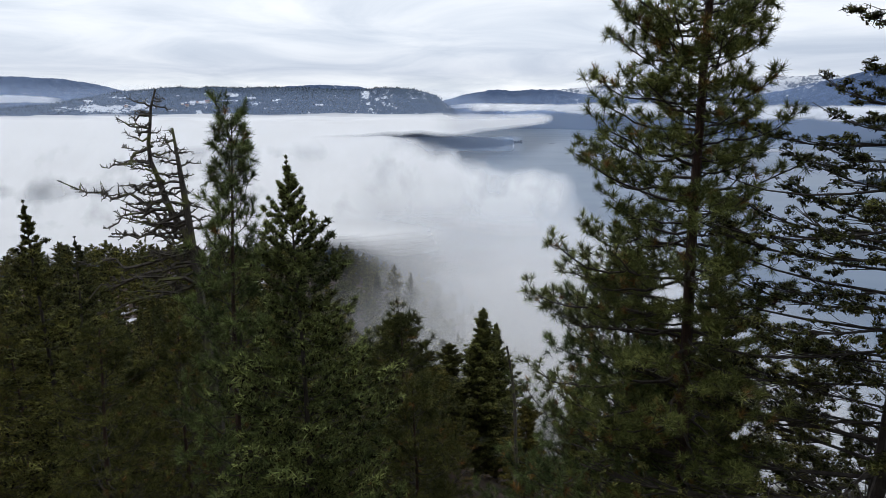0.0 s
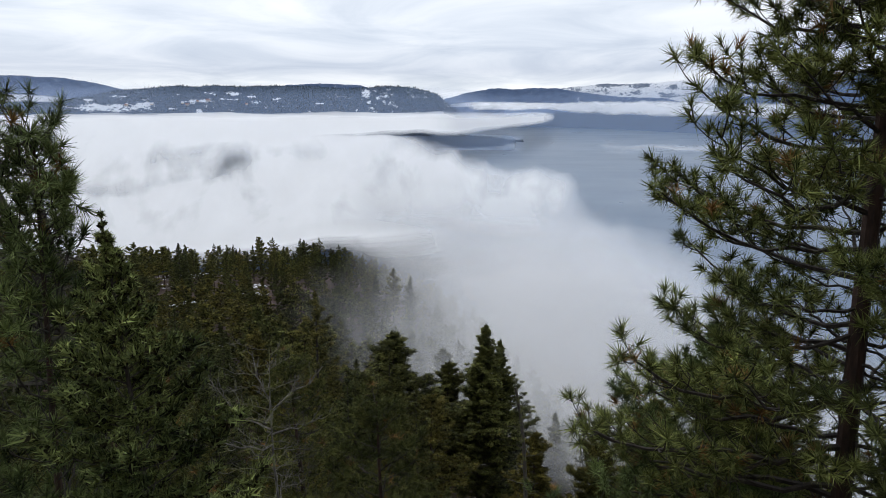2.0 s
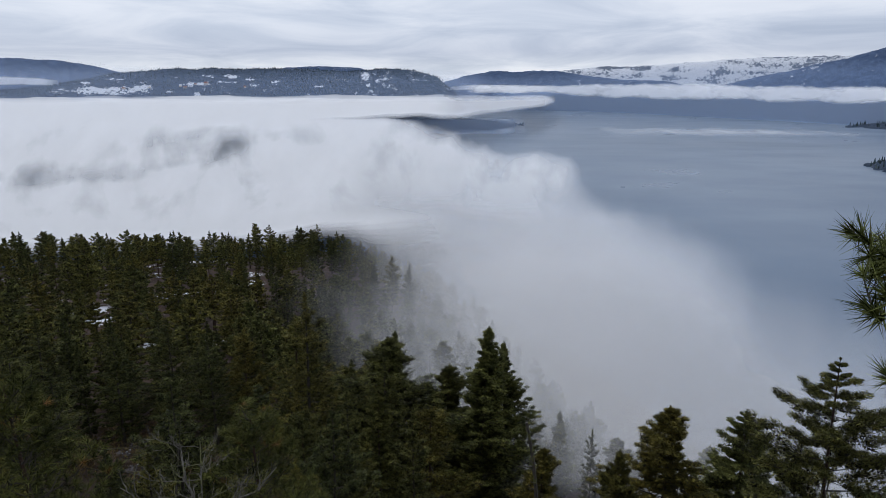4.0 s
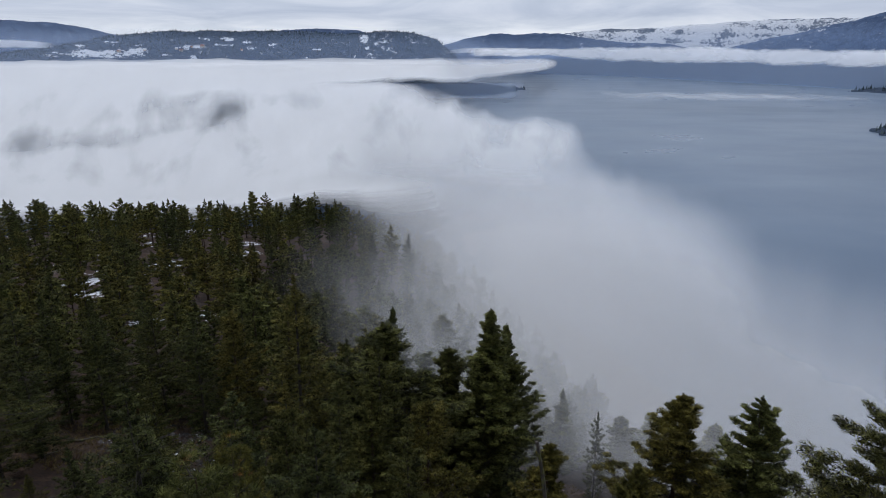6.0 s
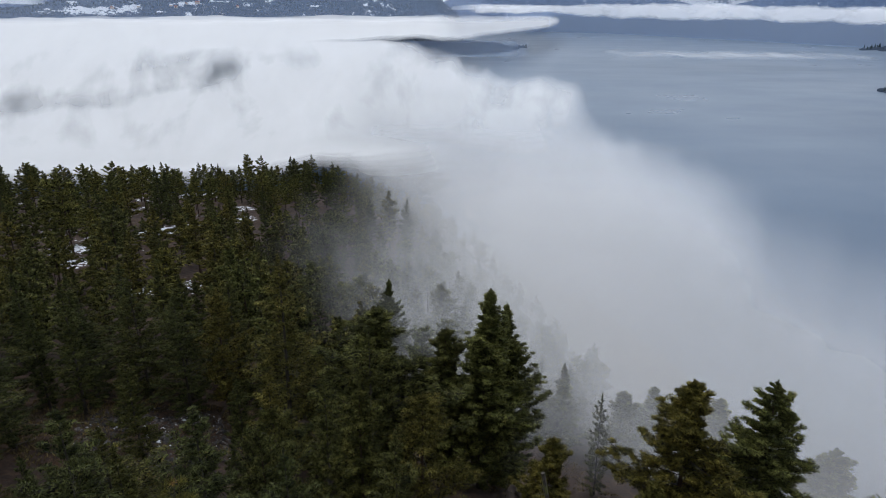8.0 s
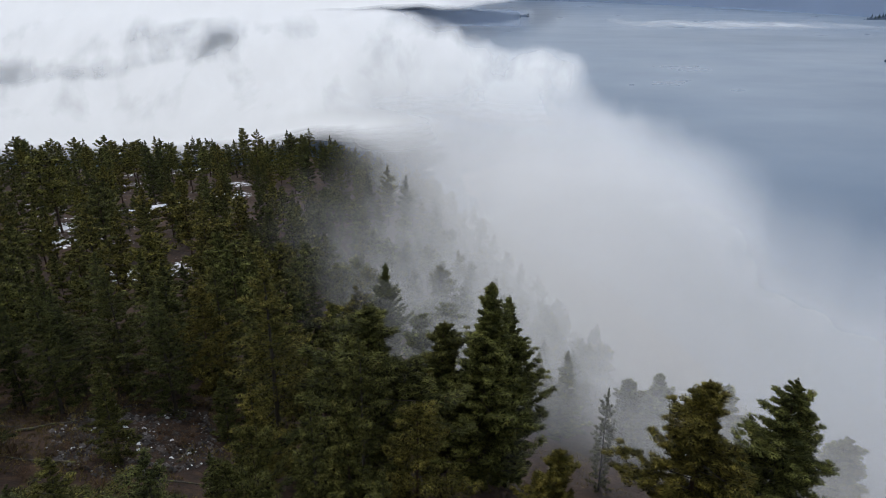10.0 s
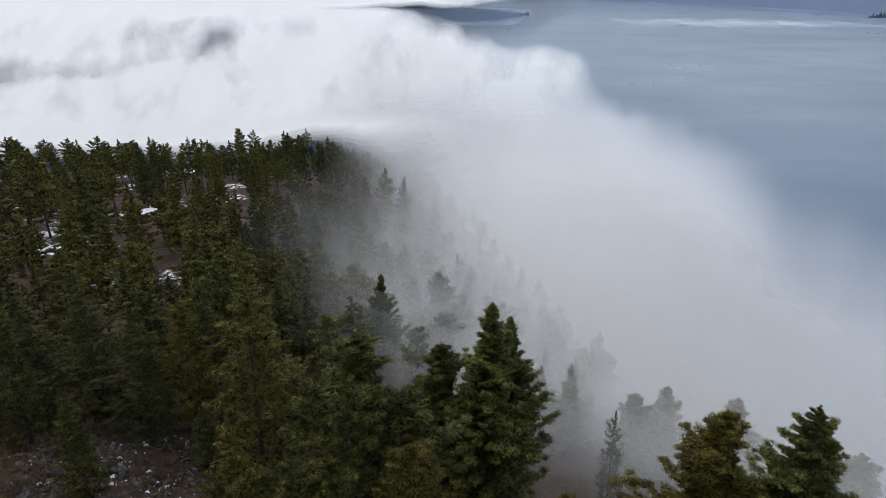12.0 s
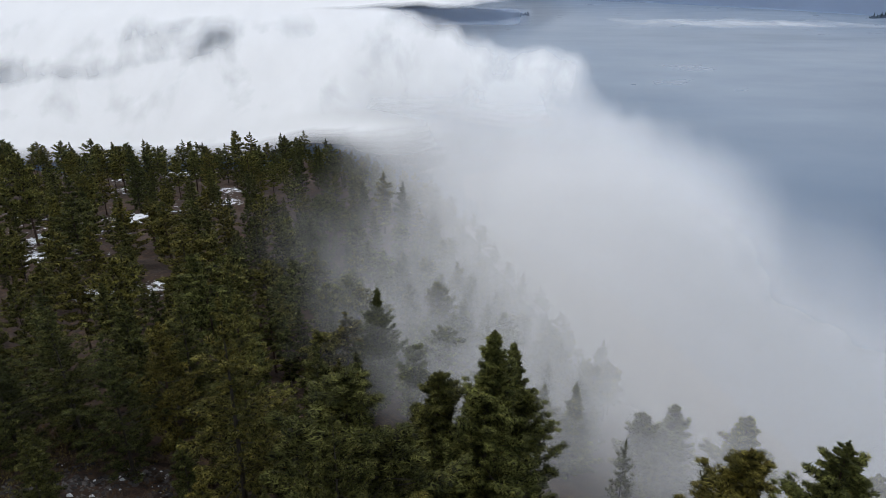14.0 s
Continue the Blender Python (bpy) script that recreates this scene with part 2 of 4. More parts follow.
class Geo:
    """Gathers points and faces for one mesh."""

    def __init__(self):
        self.v, self.f, self.n = [], [], 0

    def add(self, verts, faces):
        verts = np.asarray(verts, float)
        self.v.append(verts)
        self.f += [tuple(int(i) + self.n for i in fc) for fc in faces]
        self.n += len(verts)

    def tube(self, pts, radii, sides=5, cap=True):
        pts = np.asarray(pts, float)
        k = len(pts)
        tan = np.gradient(pts, axis=0)
        tan /= np.linalg.norm(tan, axis=1)[:, None] + 1e-9
        ref = np.array([0.0, 0.0, 1.0]) if abs(tan[0][2]) < 0.8 else np.array([1.0, 0.0, 0.0])
        a = np.cross(tan, ref)
        a /= np.linalg.norm(a, axis=1)[:, None] + 1e-9
        c = np.cross(tan, a)
        ang = np.arange(sides) * 2 * math.pi / sides
        ring = pts[:, None] + np.asarray(radii)[:, None, None] * (np.cos(ang)[None, :, None] * a[:, None] + np.sin(ang)[None, :, None] * c[:, None])
        faces = [(i * sides + j, i * sides + (j + 1) % sides, (i + 1) * sides + (j + 1) % sides, (i + 1) * sides + j) for i in range(k - 1) for j in range(sides)]
        if cap:
            faces.append(tuple(range(sides - 1, -1, -1)))
            faces.append(tuple((k - 1) * sides + j for j in range(sides)))
        self.add(ring.reshape(-1, 3), faces)

    def mesh(self, name):
        me = bpy.data.meshes.new(name)
        me.from_pydata(np.concatenate(self.v).tolist() if self.v else [], [], self.f)
        me.update()
        return me


def part(name, mesh, mat, parent, label=""):
    if isinstance(mesh, Geo):
        mesh = mesh.mesh(name)
    if mat:
        mesh.materials.append(mat)
    # second slot: dark colour for the shaded inside of the crown
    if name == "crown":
        mesh.materials.append(M_INNER_SHADE)
    ob = new(name, mesh)
    ob.parent = parent
    if label:
        ob["label"] = label
    return ob


def smooth(x, a, b):
    s = np.clip((np.asarray(x, float) - a) / (b - a), 0, 1)
    return s * s * (3 - 2 * s)


def grid_mesh(name, X, Y, Z, mat, attrs=None, soft=True, keep=None):
    r, c = X.shape
    me = bpy.data.meshes.new(name)
    i = np.arange((r - 1) * (c - 1))
    a = (i // (c - 1)) * c + i % (c - 1)
    quads = np.stack([a, a + 1, a + c + 1, a + c], 1)
    if keep is not None:
        quads = quads[keep.ravel()[quads].any(1)]
    me.from_pydata(np.stack([X, Y, Z], -1).reshape(-1, 3).tolist(), [], quads.tolist())
    for k, val in (attrs or {}).items():
        at = me.attributes.new(k, "FLOAT", "POINT")
        at.data.foreach_set("value", np.asarray(val, np.float32).ravel())
    if soft:
        me.polygons.foreach_set("use_smooth", np.ones(len(me.polygons), bool))
    me.materials.append(mat)
    me.update()
    return me


def wave(X, Y, size, seed=0.0):
    """Cheap smooth unevenness from a few crossed sines, about -1 to 1."""
    s = 0
    for i, (a, k) in enumerate(((0.3, 1.0), (1.7, 1.9), (2.6, 3.1), (4.1, 5.3))):
        s = s + np.sin((X * math.cos(a) + Y * math.sin(a)) * k * 6.283 / size + seed * (i + 1.3) + 1.7 * np.sin((X * math.sin(a) - Y * math.cos(a)) * k * 3.3 / size + seed)) / k ** 0.8
    return s / 2.2


# ---- the hillside, the lake and the far shores ----


def ridge_end(q):
    """How far ahead the crest runs before it falls away, by the distance across the spur."""
    return np.interp(q, [-140, -30, 20, 55, 90], [352, 350, 362, 400, 410])


def ground_z(x, y):
    x, y = np.asarray(x, float), np.asarray(y, float)
    yy = np.maximum(y, -40)
    q = x + 30 + 0.25 * yy
    crest = 143 - 0.14 * yy - 36 * (1 - np.exp(-yy / 65)) - 0.5 * np.maximum(yy - ridge_end(q) - 12, 0)
    z = crest - np.maximum(q - np.interp(yy, [200, 330], [15, 55]), 0) * 0.0028 * np.clip(yy, 0, 150) - 0.4 * np.maximum(-q - 105, 0)
    return z + 1.1 * wave(x, y, 45.0) + 0.3 * wave(x, y, 9.0, 2.0) - 0.0


# openings in the wood where snow lies: place and half-width
OPENINGS = [(-130.5, 357, 7.0), (-79.7, 282, 6.0), (-86.7, 309, 6.0), (-102.5, 253, 6.0), (-104.6, 203, 4.5), (-61.6, 177, 4.5), (-72.1, 169, 4.5), (-116.9, 221, 4.5)]


def in_opening(x, y):
    """Whether a place lies in an opening or on the lane that runs down from it to the clearing above the slope."""
    for ox, oy, w in OPENINGS:
        dx, dy = ox, oy - 36.0
        ln = math.hypot(dx, dy)
        ahead = ((ox - x) * dx + (oy - y) * dy) / ln
        across = abs((x - ox) * dy - (y - oy) * dx) / ln
        if -5 < ahead < 7.5 * w and across < w * (1 - 0.07 * ahead / w):
            return True
    return False


gx, gy = np.meshgrid(np.arange(-330, 331, 3.0), np.arange(-70, 701, 3.0))
gz = ground_z(gx, gy)
snow_amount = (smooth(gy, 60, 260) * 0.72 + 0.12 + 0.25 * wave(gx, gy, 60, 5.0)) * smooth(gz, 35, 52) * (1 - 0.85 * smooth(gx + 30 + 0.25 * gy, 5, 35))
for ox, oy, w in OPENINGS:
    snow_amount = snow_amount + 0.85 * np.exp(-((gx - ox) / (1.4 * w)) ** 2 - ((gy - oy) / (1.6 * w)) ** 2)
ground = new("ground", grid_mesh("ground", gx, gy, np.maximum(gz, -4), M_GROUND, {"snow": snow_amount}))
tagged(ground, "steep brown hillside with dry grass, stones and patchy snow", "hillside", kind="structure")

# the lake, one sheet out past the far shores
lx, ly = np.meshgrid(np.linspace(-5200, 5200, 41), np.linspace(-1500, 5200, 31))
lake = new("water", grid_mesh("water", lx, ly, 0 * lx, M_WATER))
tagged(lake, "still grey-blue lake under low cloud", "lake", kind="structure")


HILLS = {}


def far_hill(name, mat, radius, az, tops, depth, foot, label, rough=0.06, snow=None, seed=1.0, res=200):
    """A ridge on an arc round the lake: tops are heights at the given bearings (degrees right of straight ahead)."""
    a = np.radians(np.linspace(az[0], az[-1], res))
    tt = np.interp(np.degrees(a), az, tops)
    s = np.linspace(0, 1, 40)
    A, S = np.meshgrid(a, s)
    T = np.tile(tt, (len(s), 1))
    base_r = np.interp(np.degrees(a), az, radius) if isinstance(radius, list) else radius
    Rr = base_r + depth * S
    X, Y = Rr * np.sin(A), Rr * np.cos(A)
    rise = np.sin(np.clip(S / 0.8, 0, 1) * math.pi / 2) ** 1.15 * (1 - 0.5 * smooth(S, 0.82, 1.0))
    n = wave(X, Y, 900, seed) * 0.6 + wave(X, Y, 260, seed + 3) * 0.3 + wave(X, Y, 70, seed + 5) * 0.12
    Z = foot + (T - foot) * rise * (1 + rough * n * (0.4 + S)) + 5 * wave(X, Y, 34, seed + 1) * rough / 0.06 * rise * 0.4
    at = {"snow": np.zeros_like(Z) if snow is None else snow(np.degrees(A), S, Z)}
    HILLS[name] = (X, Y, Z, at["snow"])
    return tagged(new(name, grid_mesh(name, X, Y, Z, mat, at)), label, "hill", kind="structure")


# snowy clearings: bearing, height, half-width and half-height
CLEARINGS_WEST = [(-26.55, 118, 3.06, 23), (-24.01, 136, 0.88, 14), (-20.11, 154, 1.10, 11), (-19.13, 200, 0.56, 9), (-17.41, 197, 0.65, 9), (-17.67, 164, 0.87, 8), (-14.00, 164, 0.45, 13), (-15.74, 146, 0.49, 13), (-15.96, 182, 0.40, 8), (-20.11, 96, 0.34, 11), (-21.98, 111, 0.37, 9), (-25.97, 182, 0.54, 7), (-6.61, 204, 0.42, 22), (-6.38, 146, 0.24, 9), (-27.87, 161, 0.37, 9), (-10.58, 136, 0.42, 7)]
CLEARINGS_NORTH = [(-13.69, 235, 0.63, 12), (-12.65, 224, 0.73, 12), (-11.73, 216, 0.46, 10)]


def clearings(a, z, places):
    out = 0 * z
    for a0, z0, da, dz in places:
        ragged = 0.25 * np.sin(a * 9 / max(da, 0.4) + z0) + 0.2 * np.sin(z * 0.31 + a * 5)
        out = np.maximum(out, np.exp(-(((a - a0) / da) ** 2 + ((z - z0) / dz) ** 2 + ragged) ** 2))
    return out


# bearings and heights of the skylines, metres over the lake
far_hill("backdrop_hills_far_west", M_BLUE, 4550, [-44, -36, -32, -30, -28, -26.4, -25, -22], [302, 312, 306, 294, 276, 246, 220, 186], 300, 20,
         "long haze-blue wooded ridge in the distance with a pale field", rough=0.03, seed=2.0)
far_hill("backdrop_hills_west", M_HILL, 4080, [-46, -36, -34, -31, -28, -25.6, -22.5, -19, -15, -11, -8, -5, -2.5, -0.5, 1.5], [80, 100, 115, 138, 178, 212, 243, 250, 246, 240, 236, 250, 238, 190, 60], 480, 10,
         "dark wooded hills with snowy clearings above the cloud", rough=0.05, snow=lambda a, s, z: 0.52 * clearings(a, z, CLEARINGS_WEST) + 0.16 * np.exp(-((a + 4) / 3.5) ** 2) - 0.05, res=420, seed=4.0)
far_hill("backdrop_hills_north", M_BLUE, 4500, [-16, -13, -10, -7, -4], [190, 262, 268, 262, 190], 250, 30, "low haze-blue ridge behind the nearer hills", rough=0.03, seed=7.0, snow=lambda a, s, z: 0.7 * clearings(a, z, CLEARINGS_NORTH))
far_hill("backdrop_hills_middle", M_BLUE, 4560, [-2, 0, 2, 4, 8, 9.5, 11, 14, 18, 22], [90, 165, 210, 238, 246, 240, 212, 192, 168, 120], 280, 0, "haze-blue wooded hills across the lake", rough=0.05, seed=9.0)
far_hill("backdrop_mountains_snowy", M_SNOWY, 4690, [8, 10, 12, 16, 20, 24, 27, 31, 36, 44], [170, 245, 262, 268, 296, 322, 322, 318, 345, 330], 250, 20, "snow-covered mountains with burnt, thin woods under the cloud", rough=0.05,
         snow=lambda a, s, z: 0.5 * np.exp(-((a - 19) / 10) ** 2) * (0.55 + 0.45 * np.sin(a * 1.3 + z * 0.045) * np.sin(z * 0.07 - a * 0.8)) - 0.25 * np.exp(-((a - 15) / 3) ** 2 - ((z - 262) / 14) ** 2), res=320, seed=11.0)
far_hill("backdrop_hills_east", M_BLUE, 4510, [20, 22.3, 25, 27.2, 30, 33.2, 36, 46], [70, 140, 195, 236, 296, 360, 368, 350], 260, 20, "dark haze-blue wooded mountain shoulder with traces of snow", rough=0.05, seed=13.0)
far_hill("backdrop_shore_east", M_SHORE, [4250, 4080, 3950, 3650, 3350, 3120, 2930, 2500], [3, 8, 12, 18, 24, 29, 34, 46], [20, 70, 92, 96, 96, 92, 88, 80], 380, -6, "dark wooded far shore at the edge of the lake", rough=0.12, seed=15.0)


def headland(name, cx, cy, sx, sy, h, label, seed, turn=0.0):
    u_, v_ = np.meshgrid(np.linspace(-1.25, 1.25, 90), np.linspace(-1.25, 1.25, 50))
    X, Y = u_ * sx, v_ * sy
    r = np.sqrt(u_ ** 2 + v_ ** 2) * (1 + 0.16 * wave(X, Y, sx * 0.9, seed) + 0.06 * wave(X, Y, sx * 0.2, seed + 2))
    Z = h * (1 - smooth(r, 0.1, 1.02)) + 6.0 * (1 - smooth(r, 0.9, 1.0)) * (1 + 0.7 * wave(X, Y, 30, seed)) - 3
    ca, sa = math.cos(radians(turn)), math.sin(radians(turn))
    HILLS[name] = (cx + ca * X - sa * Y, cy + sa * X + ca * Y, Z, 0 * Z)
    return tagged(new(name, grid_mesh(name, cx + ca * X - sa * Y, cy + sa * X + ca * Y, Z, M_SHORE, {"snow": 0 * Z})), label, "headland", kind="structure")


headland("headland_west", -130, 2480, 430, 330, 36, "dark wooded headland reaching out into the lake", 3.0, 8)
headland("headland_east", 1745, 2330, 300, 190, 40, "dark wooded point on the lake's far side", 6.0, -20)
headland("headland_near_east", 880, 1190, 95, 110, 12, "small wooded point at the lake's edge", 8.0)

headland("valley_floor_west", -420, 640, 420, 300, 14, "dark wooded flats under the cloud", 10.0)



def far_wood(hill, count, height, seed, low, label, mat):
    """Pointed conifers scattered over a far hill or shore, one mesh."""
    rg = np.random.default_rng(seed)
    X, Y, Z, S = (v_.ravel() for v_ in HILLS[hill])
    ok = np.flatnonzero((Z > low) & (S < 0.15))
    pick = rg.choice(ok, count)
    step = 0.8 * math.sqrt((X.max() - X.min()) * (Y.max() - Y.min()) / len(X))
    base = np.stack([X[pick], Y[pick], Z[pick] - 1.0], 1) + rg.uniform(-1, 1, (count, 3)) * np.array([step, step, 0.0])
    hh = height * rg.uniform(0.55, 1.25, count)
    ang = np.arange(5) * 2 * math.pi / 5
    ring = np.stack([np.cos(ang), np.sin(ang), 0 * ang], 1)
    v_ = np.concatenate([base[:, None] + ring[None] * (0.2 * hh * rg.uniform(0.8, 1.3, count))[:, None, None], (base + np.stack([0 * hh, 0 * hh, hh], 1))[:, None]], 1)
    faces = [(6 * i + j, 6 * i + (j + 1) % 5, 6 * i + 5) for i in range(count) for j in range(5)]
    me = bpy.data.meshes.new("far_wood")
    me.from_pydata(v_.reshape(-1, 3).tolist(), [], faces)
    me.materials.append(mat)
    return tagged(new("far_wood", me), label, "woods", "far woods", "stuff")


far_wood("backdrop_hills_west", 5200, 11, 61, 90, "dark pointed conifers covering the far hills", M_HAZED_WOOD)
far_wood("headland_west", 1500, 8, 62, 1, "dark conifers along the headland's shore", M_HAZED_WOOD)
far_wood("headland_east", 500, 14, 63, 1, "dark conifers on the far point", M_HAZED_WOOD)
far_wood("headland_near_east", 120, 11, 64, 1, "dark conifers on the small point", M_HAZED_WOOD)
far_wood("backdrop_shore_east", 1600, 9, 65, 2, "dark conifers along the far shore", M_HAZED_WOOD)


def farmhouse(bearing, height, turn, wide, roof_mat, wall_mat, label):
    """Small gabled house set on the far hillside."""
    X, Y, Z, S = HILLS["backdrop_hills_west"]
    miss = (np.degrees(np.arctan2(X, Y)) - bearing) ** 2 * 5000 + (Z - height) ** 2
    i = np.unravel_index(np.argmin(miss), miss.shape)
    root = tagged(new("farmhouse"), label, "house", "houses on the hill")
    w, d, e, r = wide, 0.6 * wide, 0.35 * wide, 0.6 * wide
    g = Geo()
    g.add([(-w / 2, -d / 2, -3), (w / 2, -d / 2, -3), (w / 2, d / 2, -3), (-w / 2, d / 2, -3), (-w / 2, -d / 2, e), (w / 2, -d / 2, e), (w / 2, d / 2, e), (-w / 2, d / 2, e), (-w / 2, 0, r), (w / 2, 0, r)],
          [(0, 1, 5, 4), (2, 3, 7, 6), (1, 2, 6, 9, 5), (3, 0, 4, 8, 7), (3, 2, 1, 0)])
    part("wall", g, wall_mat, root)
    g = Geo()
    for sg in (-1, 1):
        lo = np.array([(-w * 0.55, sg * d * 0.6, e - 0.1 * w), (w * 0.55, sg * d * 0.6, e - 0.1 * w), (w * 0.55, 0, r + 0.3), (-w * 0.55, 0, r + 0.3)])
        g.add(np.concatenate([lo, lo + np.array([0, 0, 0.5])]), [(0, 1, 2, 3), (4, 5, 6, 7), (0, 1, 5, 4), (1, 2, 6, 5), (3, 0, 4, 7)])
    part("roof", g, roof_mat, root)
    root.matrix_basis = pose(float(X[i]), float(Y[i]), float(Z[i]), 0, 0, turn)


hr = random.Random(8)
for bearing, height in ((-22.2, 138), (-21.7, 128), (-21.3, 141), (-20.9, 131), (-22.6, 124), (-20.2, 152), (-19.4, 154), (-18.6, 150), (-25.4, 128), (-23.6, 133), (-14.6, 150), (-16.4, 138)):
    farmhouse(bearing, height, hr.uniform(-40, 40), hr.uniform(13, 24), M_ROOF_RED if hr.random() < 0.5 else M_ROOF_SNOW, M_WALLS, "small farmhouse among the snowy fields on the far hill")

# ---- low cloud over the lake ----
EDGE_Y = [60, 150, 230, 252, 272, 314, 334, 357, 421, 439, 515, 560, 610, 704, 771, 881, 1014, 1120, 1341, 1480]
EDGE_X = [185, 155, 148, 132, 138, 152, 152, 136, 145, 122, 106, 116, 130, 138, 122, 62, 12, -10, -48, -120]
LOBE_X = [-2500, -320, -202, -125, -60, -7, 30, 61, 97, 253, 400, 527, 700]
LOBE_Y = [1200, 1300, 1430, 1560, 1590, 1545, 1560, 1634, 1803, 2089, 2500, 3160, 5000]
RIDGE_Y = [40, 100, 142, 190, 240, 290, 350, 420, 470]
RIDGE_X = [40, -8, -34, -54, -62, -54, -54, -72, -112]


def drift(x, y):
    """The bank's billows grow longer with distance down the valley: bearing and depth, both stretched."""
    return 1250 * x / (y + 60), 105000 / (y + 40)


def fog_cover(x, y, lift):
    """0 to 1: how far the bank reaches at a place; lift 0 at its foot, 1 at its topmost wisps."""
    far = np.clip(y / 500, 0.4, 1.9)
    u_, v_ = drift(x, y)
    rag = 9 * wave(u_, v_, 260, 2.0) + 7 * wave(u_, v_, 130, 4.0) + 5 * wave(u_, v_, 60, 1.0 + 0.3 * lift)
    soft = 1 + 0.15 * smooth(y, 380, 520)
    main = smooth(np.interp(y, EDGE_Y, EDGE_X) + 20 * smooth(y, 330, 520) - x + rag * far - 10 * lift, -26 * far * soft, 62 * far * soft)
    main = main * (1 - smooth(y, 1350, 1470) * smooth(x, -300, -130))
    lobe = smooth(y - np.interp(x, LOBE_X, LOBE_Y) + rag * 4, -40, 160)
    c = np.maximum(main, lobe)
    c = c * spur_clear(x, y, 10 * lift * (1 - smooth(y, 120, 220)) - 0.35 * rag, -8, 34)
    # thin places where the dark flats show through
    torn = 0.75 + 0.4 * wave(u_, v_, 150, 7.0) + 0.35 * wave(u_, v_, 60, 3.0)
    near_rim = smooth(y - np.interp(x, [-520, -350, -260, -180, -100], [545, 560, 650, 760, 900]) + 0.8 * rag, -25, 110)
    thin_ = np.exp(-((x + 270) / 55) ** 2 - ((y - 900) / 190) ** 2) + 0.8 * np.exp(-((x + 380) / 60) ** 2 - ((y - 960) / 200) ** 2) + 1.1 * np.exp(-((x + 330) / 75) ** 2 - ((y - 640) / 85) ** 2) + 0.9 * np.exp(-((x + 430) / 70) ** 2 - ((y - 640) / 90) ** 2)
    c = c * (1 - np.clip(thin_ * torn * near_rim * 0.76, 0, 0.62))
    return np.clip(c, 0, 1)


def spur_clear(x, y, shift, a, b_):
    """0 on the wooded spur, which stands clear of the bank, rising to 1 away from it."""
    soft = b_ + 55 * smooth(y, 140, 260) * (1 - smooth(y, 285, 345))
    right = smooth(x - np.interp(y, RIDGE_Y, RIDGE_X) - shift, a, soft)
    q = x + 30 + 0.25 * y
    left = smooth(-q - 0.2 * shift, 116, 116 + b_ - a)
    end = smooth(y - ridge_end(q) - 0.15 * shift, -22, 22)
    return np.maximum(np.maximum(right, left), end)


fu, fv = np.meshgrid(np.linspace(-1.0, 0.85, 190), np.geomspace(62, 4280, 230))
fx, fy = fu * (fv + 60), fv
FOG_LAYERS = 12
fq = fx + 30 + 0.25 * fy
behind = np.maximum(smooth(-fq, 60, 100), smooth(fy - ridge_end(fq), -60, 0)) * (1 - smooth(fx - np.interp(fy, RIDGE_Y, RIDGE_X), 0, 110))
sinks = np.maximum(smooth(-fq, 60, 100), smooth(fy - ridge_end(fq), -150, 70)) * (1 - smooth(fx - np.interp(fy, RIDGE_Y, RIDGE_X), -30, 190))
beside = smooth(fx - np.interp(fy, RIDGE_Y, RIDGE_X), 20, 150) * (0.03 + 0.97 * smooth(fy, 190, 900))
deep = np.maximum(np.maximum(behind, beside), np.maximum(smooth(fy, 230, 900), 0.75 * smooth(fy - ridge_end(fq), -40, 260)))
